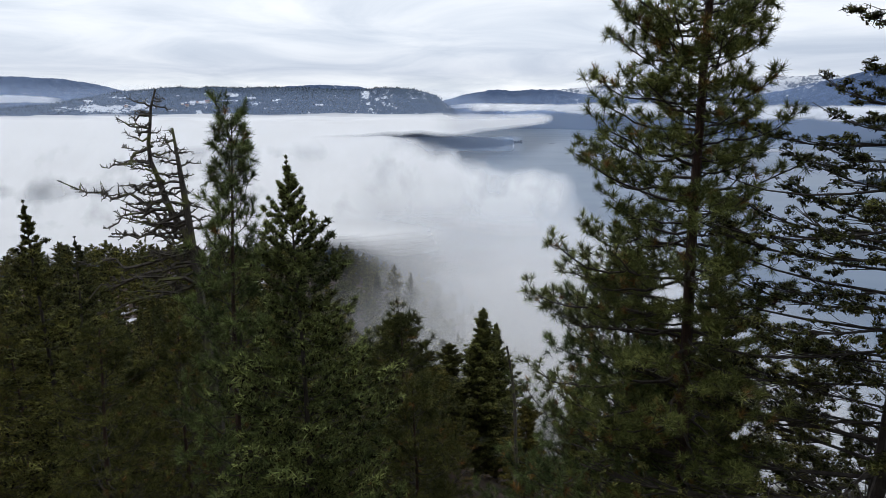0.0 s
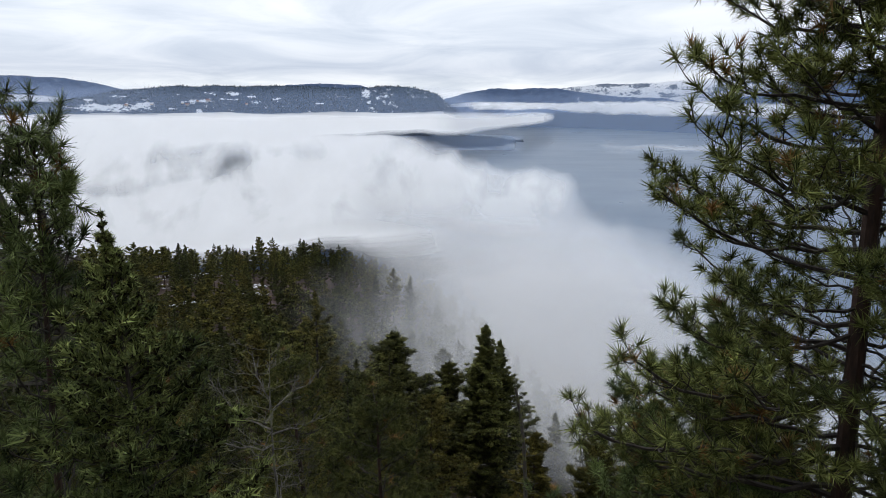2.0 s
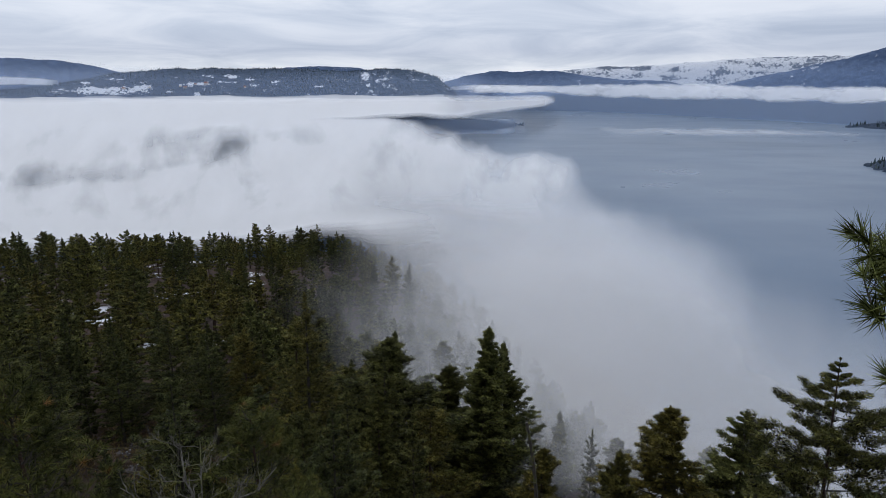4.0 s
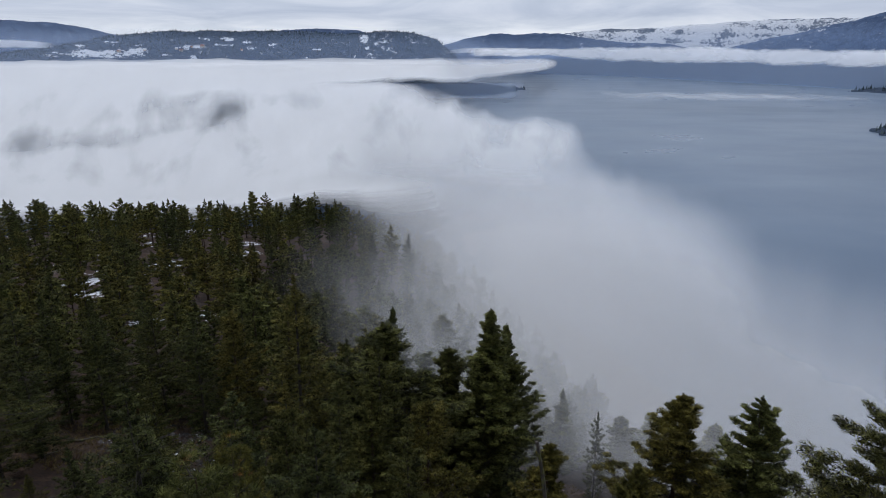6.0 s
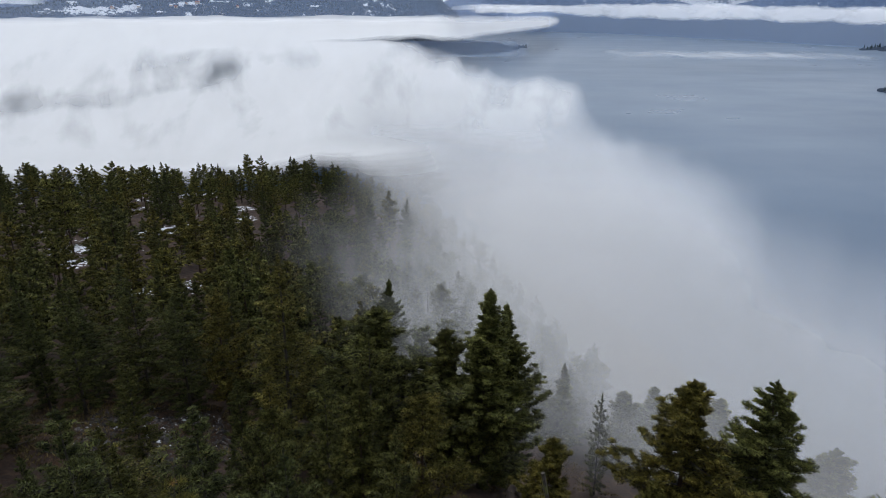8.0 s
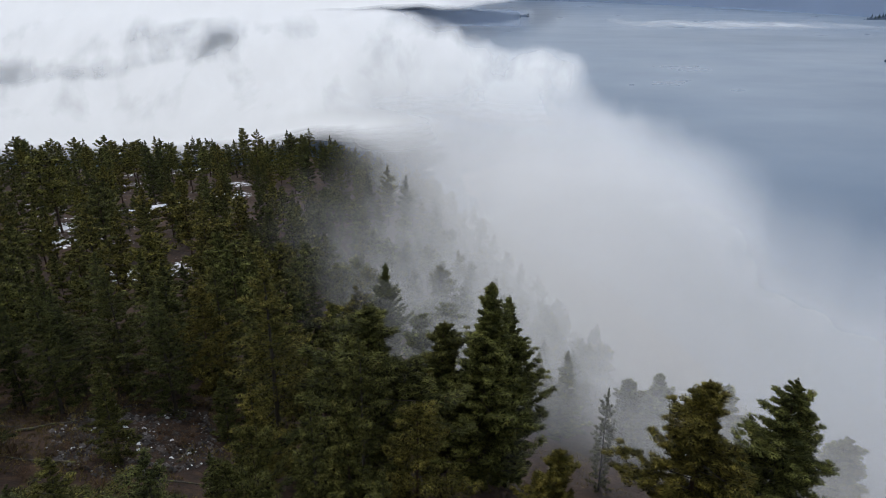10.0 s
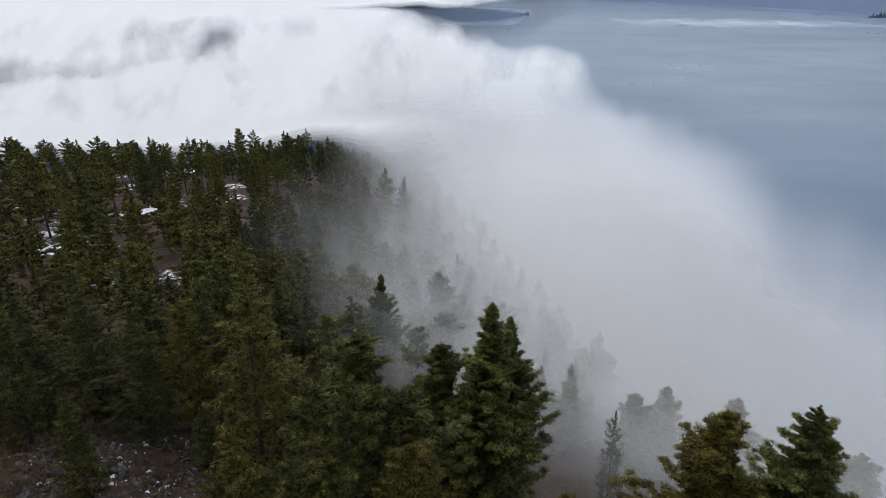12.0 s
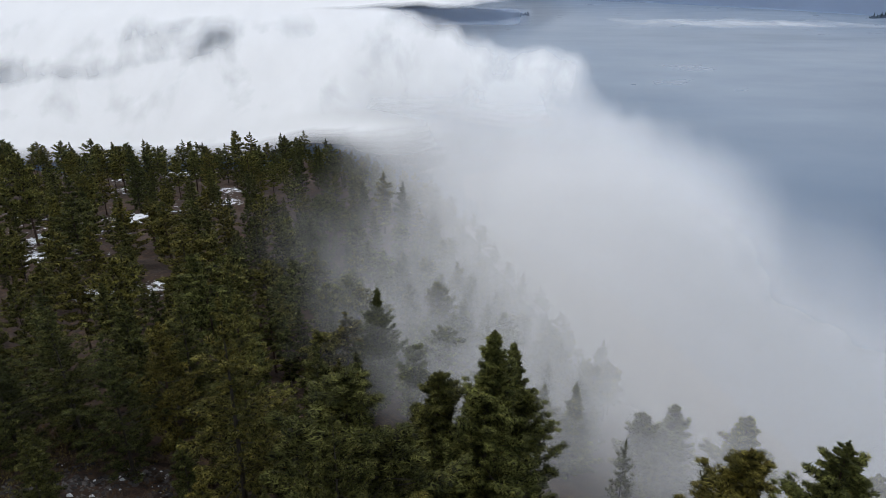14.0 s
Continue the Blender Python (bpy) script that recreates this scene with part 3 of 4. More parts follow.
for k in range(FOG_LAYERS):
    lift = k / (FOG_LAYERS - 1)
    z = 42 + 41 * lift + 2.2 * wave(fx, fy, 190, k * 0.9) * (1 - smooth(fy, 300, 500))
    back = np.maximum(smooth(fy, 170, 640), sinks)
    if lift < 0.6:
        z = z + (38 + 20 * lift - z) * back
    back = back * (lift > 0.6)
    z = z + (61 + 19 * smooth(fy, 480, 1150) + 9 * (lift - 1) / 0.4 - z) * back + (3.5 * wave(*drift(fx, fy), 420, 1.0 + k * 0.05) + 1.5 * wave(*drift(fx, fy), 200, 2.0)) * smooth(fy, 380, 700)
    z = z + 34 * (lift - 0.85) * smooth(fy, 2400, 3900) * (lift > 0.6) + 9 * wave(fx, fy, 700, 1.0) * smooth(fy, 1800, 3600)
    thin, thick = (0.45 if k == 0 else 0.155 - 0.075 * lift), (0.85 if k == 0 else 0.55 - 0.10 * lift)
    edge = fog_cover(fx, fy, lift) * (1 - smooth(np.hypot(fx, fy), 4150, 4270))
    if lift < 0.6:
        edge = edge * (1 - smooth(fy, 310, 540)) * (1 - behind)
    cov = (thin + (thick - thin) * deep) * (1 - 0.35 * smooth(fy, 2600, 3900))
    cov = cov * (1 - (0.2 if k == 0 else 0.45) * smooth(fx, 20, 90) * (1 - smooth(fy, 200, 400)))
    wisp = (0.3 + 0.4 * lift) * (0.6 + 0.4 * smooth(fy, 250, 600)) * (1 - 0.5 * smooth(fy, 900, 1800))
    # the tongue beyond the headland is thin
    cov = cov * (1 - 0.45 * smooth(fx, -60, 60) * smooth(fy, 1400, 1600))
    # the bank leans against the slope of the spur
    z = z + 0.5 * np.maximum(ground_z(fx, fy) - 48, 0) * (1 - smooth(fx - np.interp(fy, RIDGE_Y, RIDGE_X), 20, 120)) * smooth(fy, 82, 112) * (1 - smooth(fy, 220, 300))
    edge = edge * smooth((z - ground_z(fx, fy)) / (1 + 1.6 * smooth(fy, 320, 360)), 0.5, 12.0)
    wisp = wisp * (1 + 1.1 * smooth(fy, 420, 520) * (1 - smooth(fy, 800, 1250)))
    layer = new("fog_bank", grid_mesh("fog_bank", fx, fy, z, M_FOG, {"cover": cov, "edge": edge, "wisp": wisp, "drift_across": drift(fx, fy)[0], "drift_deep": drift(fx, fy)[1] + 9 * lift}, keep=edge > 0.004))
    tagged(layer, "soft white low cloud lying over the lake", "fog", "fog bank", "stuff")

# level streaks of cloud before the far mountains, and distance haze put into thin blue upright sheets
def curtain(name, mat, radius, az, low, high, cover, wisp, label, category, fade=0.3, ragged=5.0, seed=0.0):
    ca, cs = np.meshgrid(np.radians(np.linspace(az[0], az[-1], 160)), np.linspace(0, 1, 14))
    lo_, hi_ = np.interp(np.degrees(ca), az, low), np.interp(np.degrees(ca), az, high)
    rr = np.interp(np.degrees(ca), az, radius) if isinstance(radius, list) else radius
    cz = lo_ + (hi_ - lo_) * cs + ragged * wave(ca * 3700, cs * 50, 260, seed)
    ends = smooth(np.degrees(ca), az[0], az[0] + 3) * (1 - smooth(np.degrees(ca), az[-1] - 3, az[-1]))
    shape = smooth(cs, 0.0, fade) * (1 - smooth(cs, 1 - fade, 1.0)) * ends
    ob = new(name, grid_mesh(name, rr * np.sin(ca), rr * np.cos(ca), cz, mat, {"cover": np.full_like(shape, cover), "edge": shape, "wisp": np.full_like(shape, wisp)}))
    return tagged(ob, label, category, kind="stuff")


for k in range(3):
    curtain("cloud_band", M_BAND, [3780 - 60 * k, 3720 - 60 * k, 3600 - 60 * k, 3350 - 50 * k, 3050 - 50 * k, 2800 - 40 * k, 2400], [1, 9, 14, 20, 26, 34, 46], [96, 104, 78, 76, 80, 84, 88], [150, 150, 158, 160, 150, 142, 140], 0.68, 1.3,
            "long white streak of cloud along the far shore", "cloud", 0.33, 7.0, k * 1.0)
curtain("cloud_patch", M_BAND, 4470, [-42, -36, -33, -28.5], [130, 140, 145, 140], [185, 196, 200, 180], 0.9, 0.8, "patch of white cloud between the hills", "cloud", 0.25, 3.0)
curtain("cloud_patch", M_BAND, 4420, [0, 2, 5, 8, 11], [110, 112, 112, 108, 105], [138, 150, 152, 146, 136], 0.8, 1.2, "patch of white cloud between the hills", "cloud", 0.3, 3.0, 2.0)
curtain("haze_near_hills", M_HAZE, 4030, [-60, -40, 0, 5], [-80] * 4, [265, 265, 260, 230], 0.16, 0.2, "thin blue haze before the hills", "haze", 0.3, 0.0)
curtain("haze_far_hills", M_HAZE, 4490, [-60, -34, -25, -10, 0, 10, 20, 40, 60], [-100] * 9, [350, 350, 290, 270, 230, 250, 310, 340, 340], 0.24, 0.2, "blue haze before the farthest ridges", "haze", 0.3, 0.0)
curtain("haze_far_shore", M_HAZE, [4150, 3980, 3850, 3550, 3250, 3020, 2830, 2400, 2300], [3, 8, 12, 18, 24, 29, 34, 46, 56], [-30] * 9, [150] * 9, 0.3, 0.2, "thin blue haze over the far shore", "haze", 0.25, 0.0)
# this blue sheet also lightens the headland, left dark under the fog sheets
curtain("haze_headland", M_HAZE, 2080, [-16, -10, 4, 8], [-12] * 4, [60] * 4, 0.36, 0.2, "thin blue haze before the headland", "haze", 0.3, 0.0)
# the lake's pale reflection streak, made as a white see-through sheet above it
sx_, sy_ = np.meshgrid(np.linspace(380, 1080, 60), np.linspace(1500, 1950, 30))
cov = np.exp(-((sx_ - 720) / 230) ** 2 - ((sy_ - 1740 + 0.1 * (sx_ - 720)) / 125) ** 2)
tagged(new("reflection_streak", grid_mesh("reflection_streak", sx_, sy_, 30 + 3 * wave(sx_, sy_, 200), M_STREAK, {"cover": np.full_like(cov, 0.42), "edge": cov, "wisp": np.full_like(cov, 1.0)})),
       "faint pale reflection streak laid as a thin sheet over the water", "mist", kind="stuff")

# ---- trees ----


def unit(v):
    return v / (np.linalg.norm(v) + 1e-9)


def trunk_line(rng, height, lean=0.02, bow=0.012, n=9):
    h = np.linspace(0, 1, n)
    a, b_ = rng.uniform(0, 6.28, 2)
    off = lean * height * h ** 1.3
    x = off * math.cos(a) + bow * height * np.sin(h * 5 + b_) * h
    y = off * math.sin(a) + bow * height * np.cos(h * 4 + b_) * h
    return np.stack([x, y, h * height], 1)


def along(line, f):
    i = np.clip(f, 0, 1) * (len(line) - 1)
    j = int(min(math.floor(i), len(line) - 2))
    return line[j] + (line[j + 1] - line[j]) * (i - j)


def bough(base, az, length, pitch, droop, lift, n=6):
    s = np.linspace(0, 1, n)
    out = s * length * math.cos(pitch)
    z = length * (math.sin(pitch) * s - droop * s ** 1.5 + lift * s ** 3)
    return base + np.stack([out * math.cos(az), out * math.sin(az), z], 1)


def root_of(name, label, category, group=""):
    return tagged(new(name), label, category, group)


def needle_tufts(rng, pos, axis, length, k, width, spread, along_=0.55):
    """k slim needles round every twig end, standing out like a bottle brush."""
    m = len(pos) * k
    ax = np.repeat(np.asarray(axis, float), k, 0)
    ln = np.repeat(np.asarray(length, float), k) * rng.uniform(0.75, 1.1, m)
    back = rng.uniform(0, along_, m)
    d = ax * (1.0 - 0.8 * back)[:, None] + spread * rng.normal(0, 1, (m, 3))
    d /= np.linalg.norm(d, axis=1)[:, None] + 1e-9
    side = np.cross(d, rng.normal(0, 1, (m, 3)))
    side /= np.linalg.norm(side, axis=1)[:, None] + 1e-9
    base = np.repeat(np.asarray(pos, float), k, 0) - ax * (back * ln)[:, None]
    w = side * (width * ln)[:, None]
    return np.stack([base - w, base + w, base + d * ln[:, None]], 1)


def sprays(rng, centre, forward, radius, n, size, width, flat=0.55, lift=0.35, usual=1.0):
    """n needle sprays laid like shingles over every rounded clump, tips standing off raggedly."""
    m = len(centre) * n
    c, fw, r = np.repeat(centre, n, 0), np.repeat(forward, n, 0), np.repeat(radius, n)
    u_ = rng.normal(0, 1, (m, 3))
    u_ /= np.linalg.norm(u_, axis=1)[:, None] + 1e-9
    over = rng.uniform(0, 1, m) < 0.72
    u_[:, 2] = np.where(over, np.abs(u_[:, 2]), u_[:, 2])
    squash = np.array([1.0, 1.0, flat])
    p = c + u_ * squash * (r * rng.uniform(0.55, 1.05, m))[:, None]
    nrm = u_ / squash
    nrm /= np.linalg.norm(nrm, axis=1)[:, None]
    d = 0.7 * fw + 0.7 * u_ + 0.55 * rng.normal(0, 1, (m, 3)) + np.array([0, 0, 0.15])
    d -= nrm * (d * nrm).sum(1)[:, None]
    d /= np.linalg.norm(d, axis=1)[:, None] + 1e-9
    d += nrm * rng.uniform(-0.1, 2 * lift, m)[:, None]
    side = np.cross(nrm, d) + 0.35 * rng.normal(0, 1, (m, 3))
    side /= np.linalg.norm(side, axis=1)[:, None] + 1e-9
    ln = size * rng.uniform(0.6, 1.3, m) * np.clip(r / usual, 0.3, 1.2) ** 0.5
    w = side * (width * ln)[:, None]
    return np.stack([p - w - d * 0.4 * ln[:, None], p + w - d * 0.4 * ln[:, None], p + d * 0.7 * ln[:, None]], 1)


def leaf_mesh(name, tri, inner=()):
    """Loose triangles as one mesh; the inner ones take the second material."""
    total = np.concatenate([tri, inner]) if len(inner) else tri
    c = len(total)
    me = bpy.data.meshes.new(name)
    me.vertices.add(3 * c)
    me.vertices.foreach_set("co", total.ravel())
    me.loops.add(3 * c)
    me.loops.foreach_set("vertex_index", np.arange(3 * c, dtype=np.int32))
    me.polygons.add(c)
    me.polygons.foreach_set("loop_start", np.arange(c, dtype=np.int32) * 3)
    me.update(calc_edges=True)
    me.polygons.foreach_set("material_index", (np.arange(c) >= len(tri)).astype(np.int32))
    return me


def round_top(up):
    return min(1.0, 1.3 * max(0.0, 1 - up) ** 0.62) * (0.5 + 0.5 * min(1.0, up / 0.3))


def cone_top(up):
    return max(0.0, 1 - up) ** 0.8 * (0.6 + 0.4 * min(1.0, up / 0.18))


def column_top(up):
    return min(1.0, 1.38 * max(0.0, 1 - up) ** 0.85 + 0.03) * (0.7 + 0.3 * min(1.0, up / 0.2))


def dead_twigs(rng, g, line, low, high, reach, girth, count):
    """Bare drooping twigs under the crown."""
    for _ in range(count):
        ln = reach * rng.uniform(0.25, 0.85)
        pts = bough(along(line, rng.uniform(low, high)), rng.uniform(0, 6.28), ln, -0.12, 0.28, 0.12)
        g.tube(pts, np.linspace(girth * 0.12, 0.006, len(pts)), 3, False)
        for _ in range(5):
            p = along(pts, rng.uniform(0.25, 0.95))
            g.tube([p, p + rng.normal(0, 0.14, 3) * ln + np.array([0, 0, -0.03])], [girth * 0.045, 0.004], 3, False)


def clump_tree(name, seed, height, crown_from, reach, girth, label, category, top=cone_top, limbs=90, clumps=5, n=34, size=0.34, width=0.2, clump=0.5, flat=0.55, lift=0.35, rise=0.6, droop=0.2, ragged=0.45, fol=None, bark_mat=None, group="", dead_low=8, lean=0.012, split=False, sides=6, bare=0.0):
    """Conifer whose boughs carry rounded clumps of needle sprays, with darker sprays inside painted as shade."""
    rng = np.random.default_rng(seed)
    root = root_of(name, label, category, group)
    line = trunk_line(rng, height, lean, 0.006)
    f_ = np.linspace(0, 1, len(line))
    rad = girth * (1 - 0.94 * f_ ** 0.92)
    rad[0] *= 1.3
    tr = Geo()
    tr.tube(line, rad, sides)
    part("trunk", tr, bark_mat or M_BARK_GREY, root)
    rest, centre, forward, radius = Geo(), [], [], []
    for i in range(limbs):
        up = ((i + rng.uniform(0, 1)) / limbs) ** 0.95
        az = i * 2.399 + rng.uniform(-0.5, 0.5)
        lobe = 1 + 0.5 * ragged * math.sin(2 * az + seed + 7 * up) + 0.24 * ragged * math.sin(23 * up + seed * 1.7)
        length = max(0.10 * reach * (1.15 - up), reach * top(up) * lobe * rng.uniform(1 - ragged, 1 + 0.35 * ragged))
        base = along(line, crown_from + (1 - crown_from) * up * 0.985)
        pts = bough(base, az, length, -0.08 + rise * up ** 1.3 + rng.uniform(-0.14, 0.14), droop * (1 - 0.8 * up), 0.24)
        big = split and length > 0.35 * reach
        g = Geo() if big else rest
        r0 = max(0.012, girth * 0.15 * length / reach)
        g.tube(pts, np.linspace(r0, r0 * 0.3, len(pts)), 4 if big else 3, False)
        fwd = unit(pts[-1] - pts[0])
        sid = unit(np.cross(fwd, (0, 0, 1)))
        if rng.uniform() < bare:
            nc = 1
        else:
            nc = max(2, int(round(clumps * (0.35 + 0.65 * length / reach))))
        for j in range(nc):
            s0 = 0.3 + 0.68 * (j + rng.uniform(0.2, 1.0)) / nc
            off = rng.uniform(-1, 1) * 0.34 * length * (1.12 - s0)
            p = along(pts, s0)
            c = p + sid * off + np.array([0, 0, 0.05 * length * rng.uniform(-0.6, 1.0)])
            if big:
                g.tube([along(pts, max(0.1, s0 - 0.12)), 0.5 * (p + c), c], [r0 * 0.4, r0 * 0.3, r0 * 0.15], 3, False)
            centre.append(c), forward.append(unit(fwd + 0.5 * sid * np.sign(off))), radius.append(clump * rng.uniform(0.6, 1.2) * (0.2 + 0.8 * min(1.0, length / (0.5 * reach))))
        if big:
            part("limb", g, M_BARK_GREY, root)
    for j in range(3):
        centre.append(line[-1] - np.array([0, 0, j * clump * 0.65])), forward.append(np.array([0, 0, 1.0])), radius.append(clump * (0.07 + 0.06 * j))
    dead_twigs(rng, rest, line, 0.06, crown_from + 0.18, reach, girth, dead_low)
    tagged(part("twig_mass", rest, M_BARK_GREY, root), kind="stuff")
    centre, forward, radius = np.array(centre), np.array(forward), np.array(radius)
    tri = sprays(rng, centre, forward, radius, n, size, width, flat, lift, clump)
    # broader sprays deeper in each clump, coloured dark as its inner shade
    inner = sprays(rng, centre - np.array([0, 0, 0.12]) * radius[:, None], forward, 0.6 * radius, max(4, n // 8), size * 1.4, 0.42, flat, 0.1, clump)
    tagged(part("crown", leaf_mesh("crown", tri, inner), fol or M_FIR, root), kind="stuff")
    return root


def brush_pine(name, seed, height, crown_from, reach, girth, label, top=column_top, limbs=80, twigs=9, tuft=0.3, k=60, width=0.02, spread=0.6, rise=0.5, sag=0.2, hook=0.34, ragged=0.4, bias=None, dry=0.0, dead_low=14, lean=0.01, fol=None, group="", split=True, twig_sides=3, curl=0.55):
    """Long-needled pine: crooked limbs turning up at the ends, round needle tufts on curved bare twigs."""
    rng = np.random.default_rng(seed)
    root = root_of(name, label, "pine tree", group)
    line = trunk_line(rng, height, lean)
    f_ = np.linspace(0, 1, len(line))
    rad = girth * (1 - 0.9 * f_)
    rad[0] *= 1.3
    tr = Geo()
    tr.tube(line, rad, 9)
    part("trunk", tr, M_BARK, root)
    rest, tips, dirs, sizes = Geo(), [], [], []

    def tuft_at(p, d, grow=1.0):
        tips.append(p), dirs.append(d), sizes.append(tuft * grow * rng.uniform(0.8, 1.12))

    for i in range(limbs):
        up = ((i + rng.uniform(0, 1)) / limbs) ** 0.95
        az = i * 2.399 + rng.uniform(-0.6, 0.6)
        length = max(0.5, reach * top(up) * rng.uniform(1 - ragged, 1 + 0.3 * ragged))
        if bias:
            length *= 1 + bias[1] * math.cos(az - bias[0])
        pitch = -0.1 + rise * up + rng.uniform(-0.2, 0.2)
        base = along(line, crown_from + (1 - crown_from) * up * 0.99)
        pts = bough(base, az, length, pitch, sag * (1 - 0.7 * up), hook, 9)
        bend = np.cumsum(rng.normal(0, 0.022, (9, 3)), 0) * length
        bend[0] = 0
        pts = pts + bend
        g = Geo() if split and length > 0.3 * reach else rest
        r0 = max(0.016, girth * 0.2 * (length / reach) ** 0.8)
        g.tube(pts, np.linspace(r0, max(0.012, r0 * 0.3), 9), 5, False)
        fwd = unit(pts[-1] - pts[0])
        sid = unit(np.cross(fwd, (0, 0, 1)))
        upv = np.array([0, 0, 1.0])
        nt = max(2, int(round(twigs * (0.3 + 0.7 * length / reach))))
        for j in range(nt):
            s0 = 0.25 + 0.75 * (j + rng.uniform(0, 1)) / nt
            p = along(pts, s0)
            d = unit(fwd * rng.uniform(0.2, 0.9) + sid * (1 if j % 2 else -1) * rng.uniform(0.35, 1.0) + upv * rng.uniform(-0.3, 0.25))
            tl = (0.15 * length + 0.9 * tuft) * rng.uniform(0.6, 1.25) * (1.25 - 0.55 * s0)
            st = np.linspace(0, 1, 5)
            tw = p + st[:, None] * d * tl + (st ** 2)[:, None] * upv * tl * curl
            rt = max(0.0085, r0 * 0.3)
            g.tube(tw, np.linspace(rt, 0.007, 5), twig_sides, False)
            tuft_at(tw[-1], unit(tw[-1] - tw[-2]))
            for _ in range(rng.integers(1, 3)):
                q = along(tw, rng.uniform(0.45, 0.85))
                dd = unit(d * 0.4 + rng.normal(0, 0.6, 3) + upv * 0.55)
                e = q + dd * tuft * rng.uniform(0.7, 1.3)
                g.tube([q, 0.5 * (q + e) - upv * 0.03, e], [0.009, 0.008, 0.006], 3, False)
                tuft_at(e, unit(e - q + 0.1 * upv), 0.92)
        tuft_at(pts[-1], unit(pts[-1] - pts[-2]), 1.05)
        if g is not rest:
            part("limb", g, M_BARK_GREY, root)
    tuft_at(line[-1], np.array([0, 0, 1.0]), 1.15)
    dead_twigs(rng, rest, line, 0.08, crown_from + 0.15, reach, girth, dead_low)
    tagged(part("twig_mass", rest, M_BARK_GREY, root), kind="stuff")
    tips, dirs, sizes = np.array(tips), np.array(dirs), np.array(sizes)
    old = rng.uniform(0, 1, len(tips)) < dry
    tagged(part("crown", leaf_mesh("crown", needle_tufts(rng, tips[~old], dirs[~old], sizes[~old], k, width, spread)), fol or M_LONG, root), kind="stuff")
    if old.any():
        part("dry_needles", leaf_mesh("dry_needles", needle_tufts(rng, tips[old], dirs[old], sizes[old], k, width, spread)), M_DRY, root, "withered brown needle tufts")
    return root


def dead_tree(name, seed, height, girth, reach, label, limbs=26, forks=2, bias=0.0, amount=0.5, lean=0.08, broken=True, start=0.3, twiggy=7, leaders=(), thick=0.34, wood=None):
    """Weathered dead tree: leaning broken stem, crooked bare limbs with short twigs."""
    rng = np.random.default_rng(seed)
    root = root_of(name, label, "dead tree")
    line = trunk_line(rng, height, 0.0, 0.022)
    line[:, 0] += math.cos(bias) * lean * height * np.linspace(0, 1, len(line)) ** 1.6
    line[:, 1] += math.sin(bias) * lean * height * np.linspace(0, 1, len(line)) ** 1.6
    tr = Geo()
    tr.tube(line, girth * (1 - (0.62 if broken else 0.92) * np.linspace(0, 1, len(line))), 7)
    part("trunk", tr, wood or M_DEAD, root)
    br = Geo()

    def limb(p0, az, ln, pitch, r0, depth):
        s = np.linspace(0, 1, 7)
        d = np.array([math.cos(az) * math.cos(pitch), math.sin(az) * math.cos(pitch), math.sin(pitch)])
        kink = np.cumsum(rng.normal(0, 0.075, (7, 3)), 0) * ln * 0.55
        kink[0] = 0
        pts = p0 + s[:, None] * d * ln + kink + np.array([0, 0, 1.0]) * (ln * 0.16 * (s ** 2.5 - s * 0.6))[:, None]
        br.tube(pts, np.linspace(r0, max(0.005, r0 * 0.3), 7), 4, True)
        if depth:
            for _ in range(twiggy if depth == 2 else 3):
                limb(along(pts, rng.uniform(0.25, 1.0)), az + rng.uniform(-1.2, 1.2), ln * rng.uniform(0.1, 0.34), pitch + rng.uniform(-0.2, 0.8), r0 * 0.4, depth - 1)

    for az, ln, pitch, f in leaders:
        br = Geo()
        limb(along(line, f), az, ln, pitch, girth * 0.36, 2)
        part("limb", br, wood or M_DEAD, root, "thick bare leaning limb")
    for i in range(limbs):
        f = start + (1 - start) * i / limbs
        az = i * 2.4 + rng.uniform(-0.6, 0.6)
        ln = reach * (1 - 0.65 * f) * rng.uniform(0.45, 1.1) * (1 + amount * math.cos(az - bias))
        br = Geo()
        limb(along(line, f), az, ln, rng.uniform(-0.15, 0.35), girth * thick * (1.25 - f), 2)
        part("limb", br, wood or M_DEAD, root, "bare crooked lichen-covered limb")
    return root


def bush(name, seed, height, label, mat, stems=26):
    rng = np.random.default_rng(seed)
    root = root_of(name, label, "shrub")
    g = Geo()
    for i in range(stems):
        az, out = rng.uniform(0, 6.28), rng.uniform(0.1, 0.75) * height
        s = np.linspace(0, 1, 4)
        pts = np.stack([math.cos(az) * out * s ** 1.3, math.sin(az) * out * s ** 1.3, height * rng.uniform(0.6, 1.0) * s], 1)
        g.tube(pts, np.linspace(0.014, 0.004, 4), 3, False)
        for j in range(5):
            p = along(pts, rng.uniform(0.3, 1.0))
            g.tube([p, p + np.array([rng.normal(0, 0.2), rng.normal(0, 0.2), rng.uniform(0.1, 0.35)]) * height * 0.7], [0.006, 0.003], 3, False)
    tagged(part("stem_mass", g, mat, root), kind="stuff")
    return root


class Stock:
    """One built tree and the places where it and its copies stand."""

    def __init__(self, root, height):
        self.root, self.height, self.places = root, height, []

    def stand(self, x, y, height, turn, wide=1.0, z=None):
        s = height / self.height
        gz_ = float(ground_z(x, y)) - 0.25 if z is None else z
        self.places.append(pose(x, y, gz_, 0, 0, turn) @ Matrix.Diagonal((s * wide, s * wide, s, 1)))

    def plant(self):
        for m in self.places[:-1]:
            copy_thing(self.root, m)
        self.root.matrix_basis = self.places[-1]


def set_down(root, x, y, turn=0.0, sink=0.25):
    root.matrix_basis = pose(x, y, float(ground_z(x, y)) - sink, 0, 0, turn)
    return root


def to_top(x, y, top):
    return top - float(ground_z(x, y)) + 0.25


